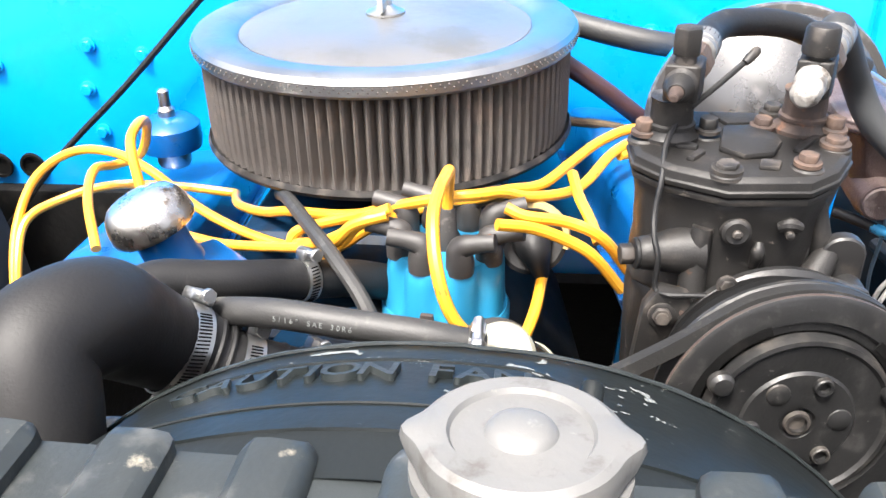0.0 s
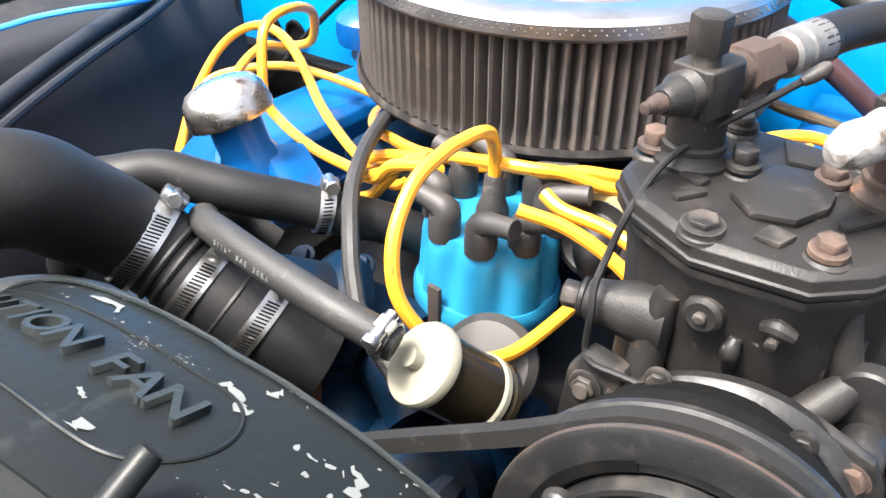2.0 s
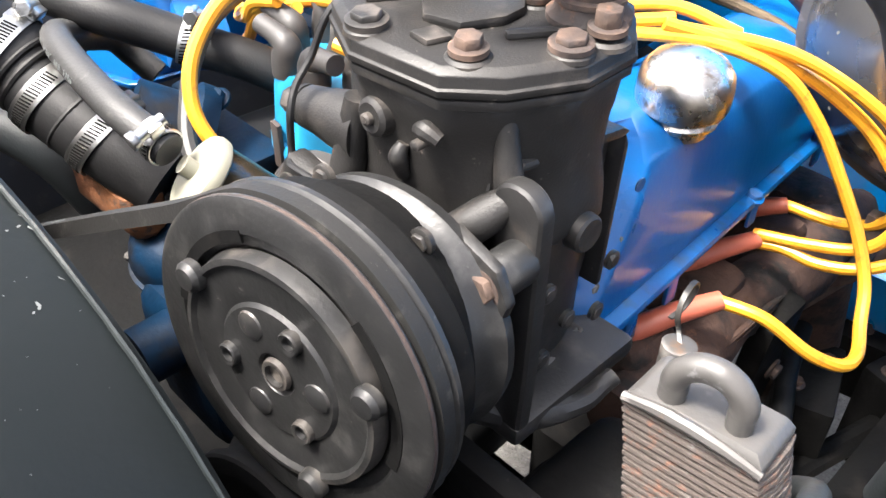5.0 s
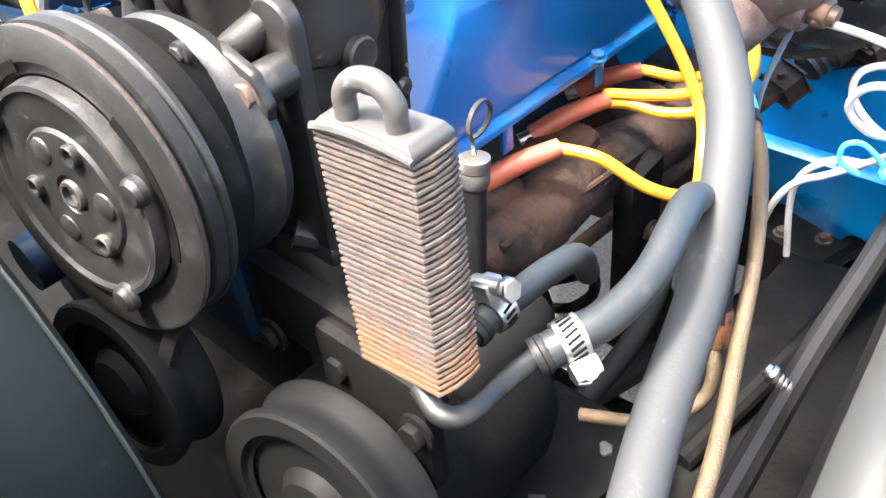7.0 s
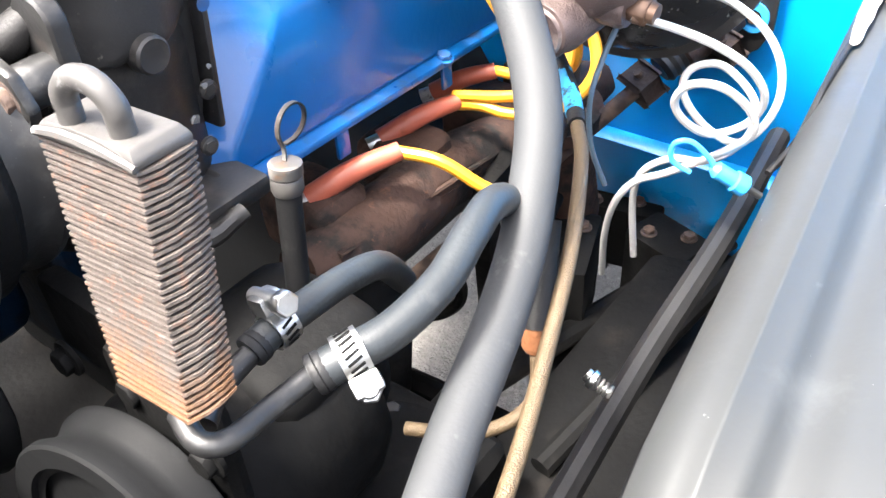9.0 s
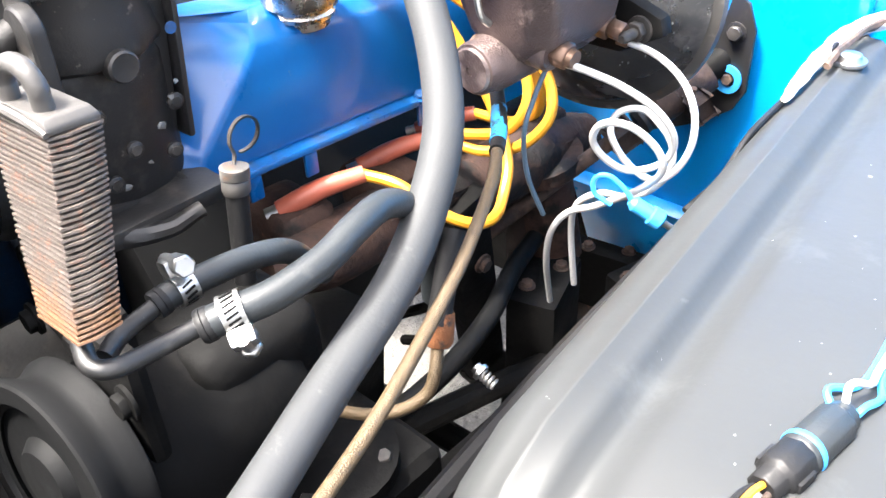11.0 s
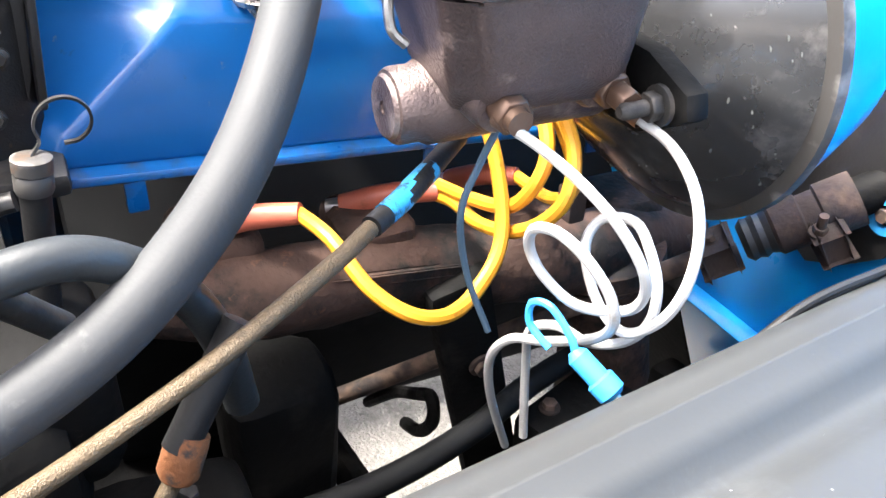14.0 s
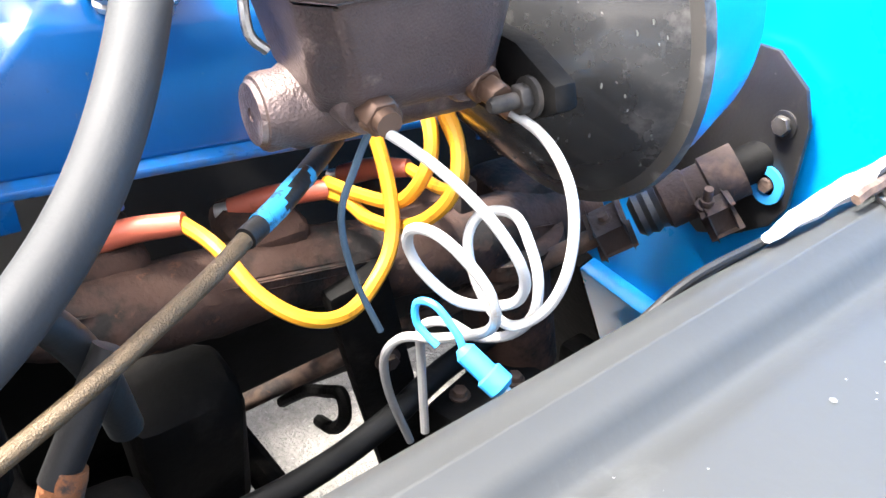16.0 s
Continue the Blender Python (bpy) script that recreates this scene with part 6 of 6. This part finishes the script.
def harness_connector():
    b = Vector((.7475, .470, .953))
    t = thing("harness_connector", b, "black wiring connector with light blue leads lying on the fender", "connector")
    ax = Vector((-.12, -.99, .02)).normalized()
    part("socket", bevel(lathe([(.007, -.030), (.009, -.028), (.0095, -.022), (.0118, -.020), (.0118, .014), (.0105, .016)], b, ax, 10), .0008, 1), "darkhose", t, "dark grey socket half")
    part("seal", lathe([(.0119, .008), (.0124, .009), (.0124, .011), (.0119, .012)], b, ax, 20, caps=False), "bluewire", t, "light blue seal")
    part("plug", bevel(lathe([(.0105, .014), (.0118, .016), (.0118, .034), (.009, .036), (.0085, .046)], b, ax, 8), .0008, 1), "rubber", t, "black plug half")
    for s in (-1, 1):
        part("latch", box((s * .011, .026, .0), (.003, .014, .006), .001, at_axis(b, ax) @ Matrix.Rotation(radians(90), 4, "X")), "rubber", t)
    for i in range(4):
        o = Vector((.0045 * math.cos(i * 1.57), 0, .0045 * math.sin(i * 1.57)))
        part("lead", tube([b - ax * .026 + o, b - ax * .036 + o * 2.2 + Vector((-.004, 0, .004)), b - ax * .052 + o * 1.5, b - ax * .07 + o * .7 + Vector((-.004, 0, 0)), b - ax * .12 + o + Vector((-.012, 0, 0)), b - ax * .2 + o + Vector((-.02, 0, -.002))], .0021, 8), "bluewire" if i != 1 else "white", t, "light blue lead" if i != 1 else "white lead")
        part("lead", tube([b + ax * .044 + o * .8, b + ax * .06 + o * 1.2, b + ax * .09 + o + Vector((.004, 0, -.004)), b + ax * .15 + o + Vector((.02, 0, -.05))], .0019, 8), ("rust", "yellow", "rubber", "white")[i], t)
    small = Matrix.Translation(b + Vector((.002, 0, -.002))) @ Matrix.Scale(.82, 4) @ Matrix.Translation(-b)
    for o in t.children_recursive:
        o.data.transform(small)


harness_connector()


def steering():
    t = thing("steering_shaft", (.49, .89, .87), "rusty steering shaft with a coupling and clamp", "steering shaft")
    a, b = Vector((.476, .905, .893)), Vector((.418, .80, .822))
    d = (b - a).normalized()
    part("column", lathe([(.028, -.022), (.028, .012), (.024, .014), (.024, .03), (.0265, .032), (.0265, .058), (.022, .062)], a, d, 30), "rust", t, "rusty column tube")
    part("jacket", lathe([(.020, -.30), (.020, -.018)], a, d, 24), "dark", t, "black column jacket")
    part("boot", lathe([(.021, .058), (.023, .062), (.021, .068), (.0235, .074), (.021, .08), (.0225, .086), (.017, .092)], a, d, 28), "hose", t, "dark rubber boot")
    part("coupling", noisy(bevel(box((0, 0, .118), (.034, .03, .03), 0, at_axis(a, d)), .006, 2), .001, 90), "rust", t)
    part("coupling_bolt", hexhead(at_axis(a, d) @ Vector((0, .014, .118)), at_axis(a, d).to_3x3() @ Vector((0, 1, 0)), .006, .008), "rust", t)
    part("shaft", lathe([(.0105, .12), (.0105, .60)], a, d, 18), "rust", t)
    cm = at_axis(a + d * .012, d)
    cl = part("clamp", bevel(box((.01, -.012, .004), (.075, .03, .022), 0, cm), .006, 2), "rust", t, "rusty clamp plate")
    p = Vector((.497, .868, .884))
    part("clamp_bolt", join(hexhead(p, (.15, -.2, 1), .0075, .008), lathe([(.0045, .006), (.0045, .022)], p, (.15, -.2, 1), 14)), "rust", cl, "rusty clamp bolt")
    fit = Matrix.Translation(a + d * .03) @ Matrix.Scale(.68, 4) @ Matrix.Translation(-a)
    for o in list(t.children_recursive):
        o.data.transform(fit)


steering()


def column_plate():
    t = thing("column_plate", (.475, .9, .88), "black steel plate bolted to the firewall round the steering column", "plate")
    fy = FW(.48) - .006
    m = Matrix.Translation((0, fy, 0)) @ Matrix.Rotation(radians(90), 4, "X")
    part("plate", prism([(.43, .965), (.472, .968), (.498, .952), (.507, .93), (.507, .872), (.497, .852), (.47, .83), (.44, .815), (.405, .83), (.40, .90)], .004, m, .0015), "black", t)
    part("washer", lathe([(.0075, 0), (.0135, .0005), (.0135, .003), (.0075, .0035)], (.489, fy - .004, .881), (0, -1, 0), 26, caps=False), "bluewire", t, "light blue washer")
    part("bolt", hexhead((.489, fy - .004, .881), (0, -1, 0), .0055, .005, False), "rust", t)
    part("bolt", hexhead((.490, fy - .004, .925), (0, -1, 0), .007, .006), "black", t)


column_plate()

# near-black machinery low in the bay, some of it made up as filler


def steering_gear():
    t = thing("steering_gear", (.46, .42, .66), "black steering gearbox low beside the engine", "gearbox")
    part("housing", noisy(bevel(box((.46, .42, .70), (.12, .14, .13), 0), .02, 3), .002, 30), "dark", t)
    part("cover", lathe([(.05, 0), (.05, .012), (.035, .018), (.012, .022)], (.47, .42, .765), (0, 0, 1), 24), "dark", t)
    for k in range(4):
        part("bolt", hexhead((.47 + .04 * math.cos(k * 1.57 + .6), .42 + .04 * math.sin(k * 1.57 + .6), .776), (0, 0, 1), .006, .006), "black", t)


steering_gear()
# Made-up near-black rods and blocks that break up the bright ground.
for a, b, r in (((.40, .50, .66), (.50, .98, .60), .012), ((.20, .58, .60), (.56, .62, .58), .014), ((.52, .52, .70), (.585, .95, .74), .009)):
    solo("linkage_rod", tube([a, (Vector(a) + Vector(b)) / 2 + Vector((0, 0, .008)), b], r, 10), "dark", "black rod added low in the bay", "rod", "linkage rods")
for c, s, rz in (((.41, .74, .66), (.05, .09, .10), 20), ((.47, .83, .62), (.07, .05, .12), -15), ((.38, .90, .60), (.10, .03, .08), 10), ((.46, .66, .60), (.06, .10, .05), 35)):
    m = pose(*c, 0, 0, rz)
    t = thing("chassis_bracket", m @ Vector((0, 0, -s[2] / 2)), "black block added below the exhaust manifold", "bracket", "chassis brackets")
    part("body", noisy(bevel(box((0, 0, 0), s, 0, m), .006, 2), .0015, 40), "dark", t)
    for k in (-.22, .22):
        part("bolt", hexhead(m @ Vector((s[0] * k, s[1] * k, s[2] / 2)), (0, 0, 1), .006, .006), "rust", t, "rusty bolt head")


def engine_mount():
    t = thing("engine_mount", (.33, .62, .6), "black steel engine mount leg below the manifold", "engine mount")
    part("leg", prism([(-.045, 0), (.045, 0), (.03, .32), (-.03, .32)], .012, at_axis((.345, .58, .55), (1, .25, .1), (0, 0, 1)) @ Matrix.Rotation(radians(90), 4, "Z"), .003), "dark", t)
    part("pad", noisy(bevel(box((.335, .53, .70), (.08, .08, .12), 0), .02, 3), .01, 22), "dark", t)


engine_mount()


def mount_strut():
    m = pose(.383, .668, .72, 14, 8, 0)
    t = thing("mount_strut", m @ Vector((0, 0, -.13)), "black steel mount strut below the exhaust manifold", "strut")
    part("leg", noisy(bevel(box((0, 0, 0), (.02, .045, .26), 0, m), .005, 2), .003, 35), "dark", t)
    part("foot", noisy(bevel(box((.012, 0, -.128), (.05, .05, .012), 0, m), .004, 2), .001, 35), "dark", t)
    part("bolt", hexhead(m @ Vector((.012, .004, .05)), m.to_3x3() @ Vector((1, 0, 0)), .007, .006), "rust", t, "rusty bolt head")


mount_strut()
line_thing("lower_rail", [(.375, .79, .735), (.40, .705, .735), (.427, .640, .735), (.445, .565, .735), (.45, .47, .735)], .009, "sootshade", "black tube low beside the fender", "tube", "", 12, 6, [(-1, "collar", .02, .0108, "dark", "black collar")])
solo("hook_rod", tube([(0.218, 0.645, 0.581), (0.251, 0.645, 0.616), (0.286, 0.645, 0.651), (0.329, 0.645, 0.685), (0.355, 0.645, 0.703), (0.358, 0.645, 0.681), (0.335, 0.645, 0.65), (0.306, 0.645, 0.633)], .0055, 8), "dark", "black bent hook rod hanging below the engine", "rod")
solo("exhaust_pipe", tube([(.362, .77, .80), (.36, .785, .70), (.35, .80, .60), (.32, .88, .50), (.28, 1.05, .44), (.26, 1.4, .42)], .027, 16), "rust", "rusty exhaust downpipe below the manifold", "exhaust pipe")
line_thing("splash_tube", [(.60, .36, .85), (.59, .5, .865), (.585, .62, .875), (.57, .75, .87)], .008, "rubber", "black tube along the inner fender", "tube", "", 10, 6, [(0, "end_cap", .012, .009, "dark", "black end cap")])
solo("bell_housing", noisy(bevel(lathe([(.17, 0), (.17, .02), (.12, .16), (.1, .4)], (.03, .91, .70), (-.1, .98, -.13), 28), .004, 1), .002, 20), "dark", "black bell housing behind the engine", "bell housing")


def wall_bolt():
    p = Vector((.604, .441, .909))
    t = thing("spring_bolt", p, "bright bolt with a coil spring on the dark inner wall", "bolt")
    d = Vector((-.75, .0, .3)).normalized()
    coil = [p + d * (.002 + .010 * k / 40) + frame_of(d) @ Vector((.0028 * math.cos(k * .63), .0028 * math.sin(k * .63), 0)) for k in range(41)]
    spg = part("spring", tube(coil, .0009, 6, 1), "steel", t)
    part("head", hexhead(p + d * .012, d, .0035, .004), "steel", spg)


wall_bolt()
# unseen panels added to close the bay below and behind and block light
solo("wall_cab", box((.1, 1.9, .72), (1.7, 1.9, .04), .005), "dark", "unseen dark slab added behind the firewall to block light", "cab floor", kind="structure")
solo("wall_front", box((.1, -.06, .72), (1.7, .03, .8), .01), "lfender", "unseen dark panel added ahead of the radiator to block light", "front panel", kind="structure")
solo("wall_outer", box((-1.0, .45, .7), (.03, 1.1, .7), .01), "lfender", "unseen dark wall added beside the bay to block light", "outer fender", kind="structure")
solo("wall_outer", box((1.28, .45, .78), (.03, 1.1, .35), .01), "lfender", "unseen dark wall added beside the bay to block light", "outer fender", kind="structure")
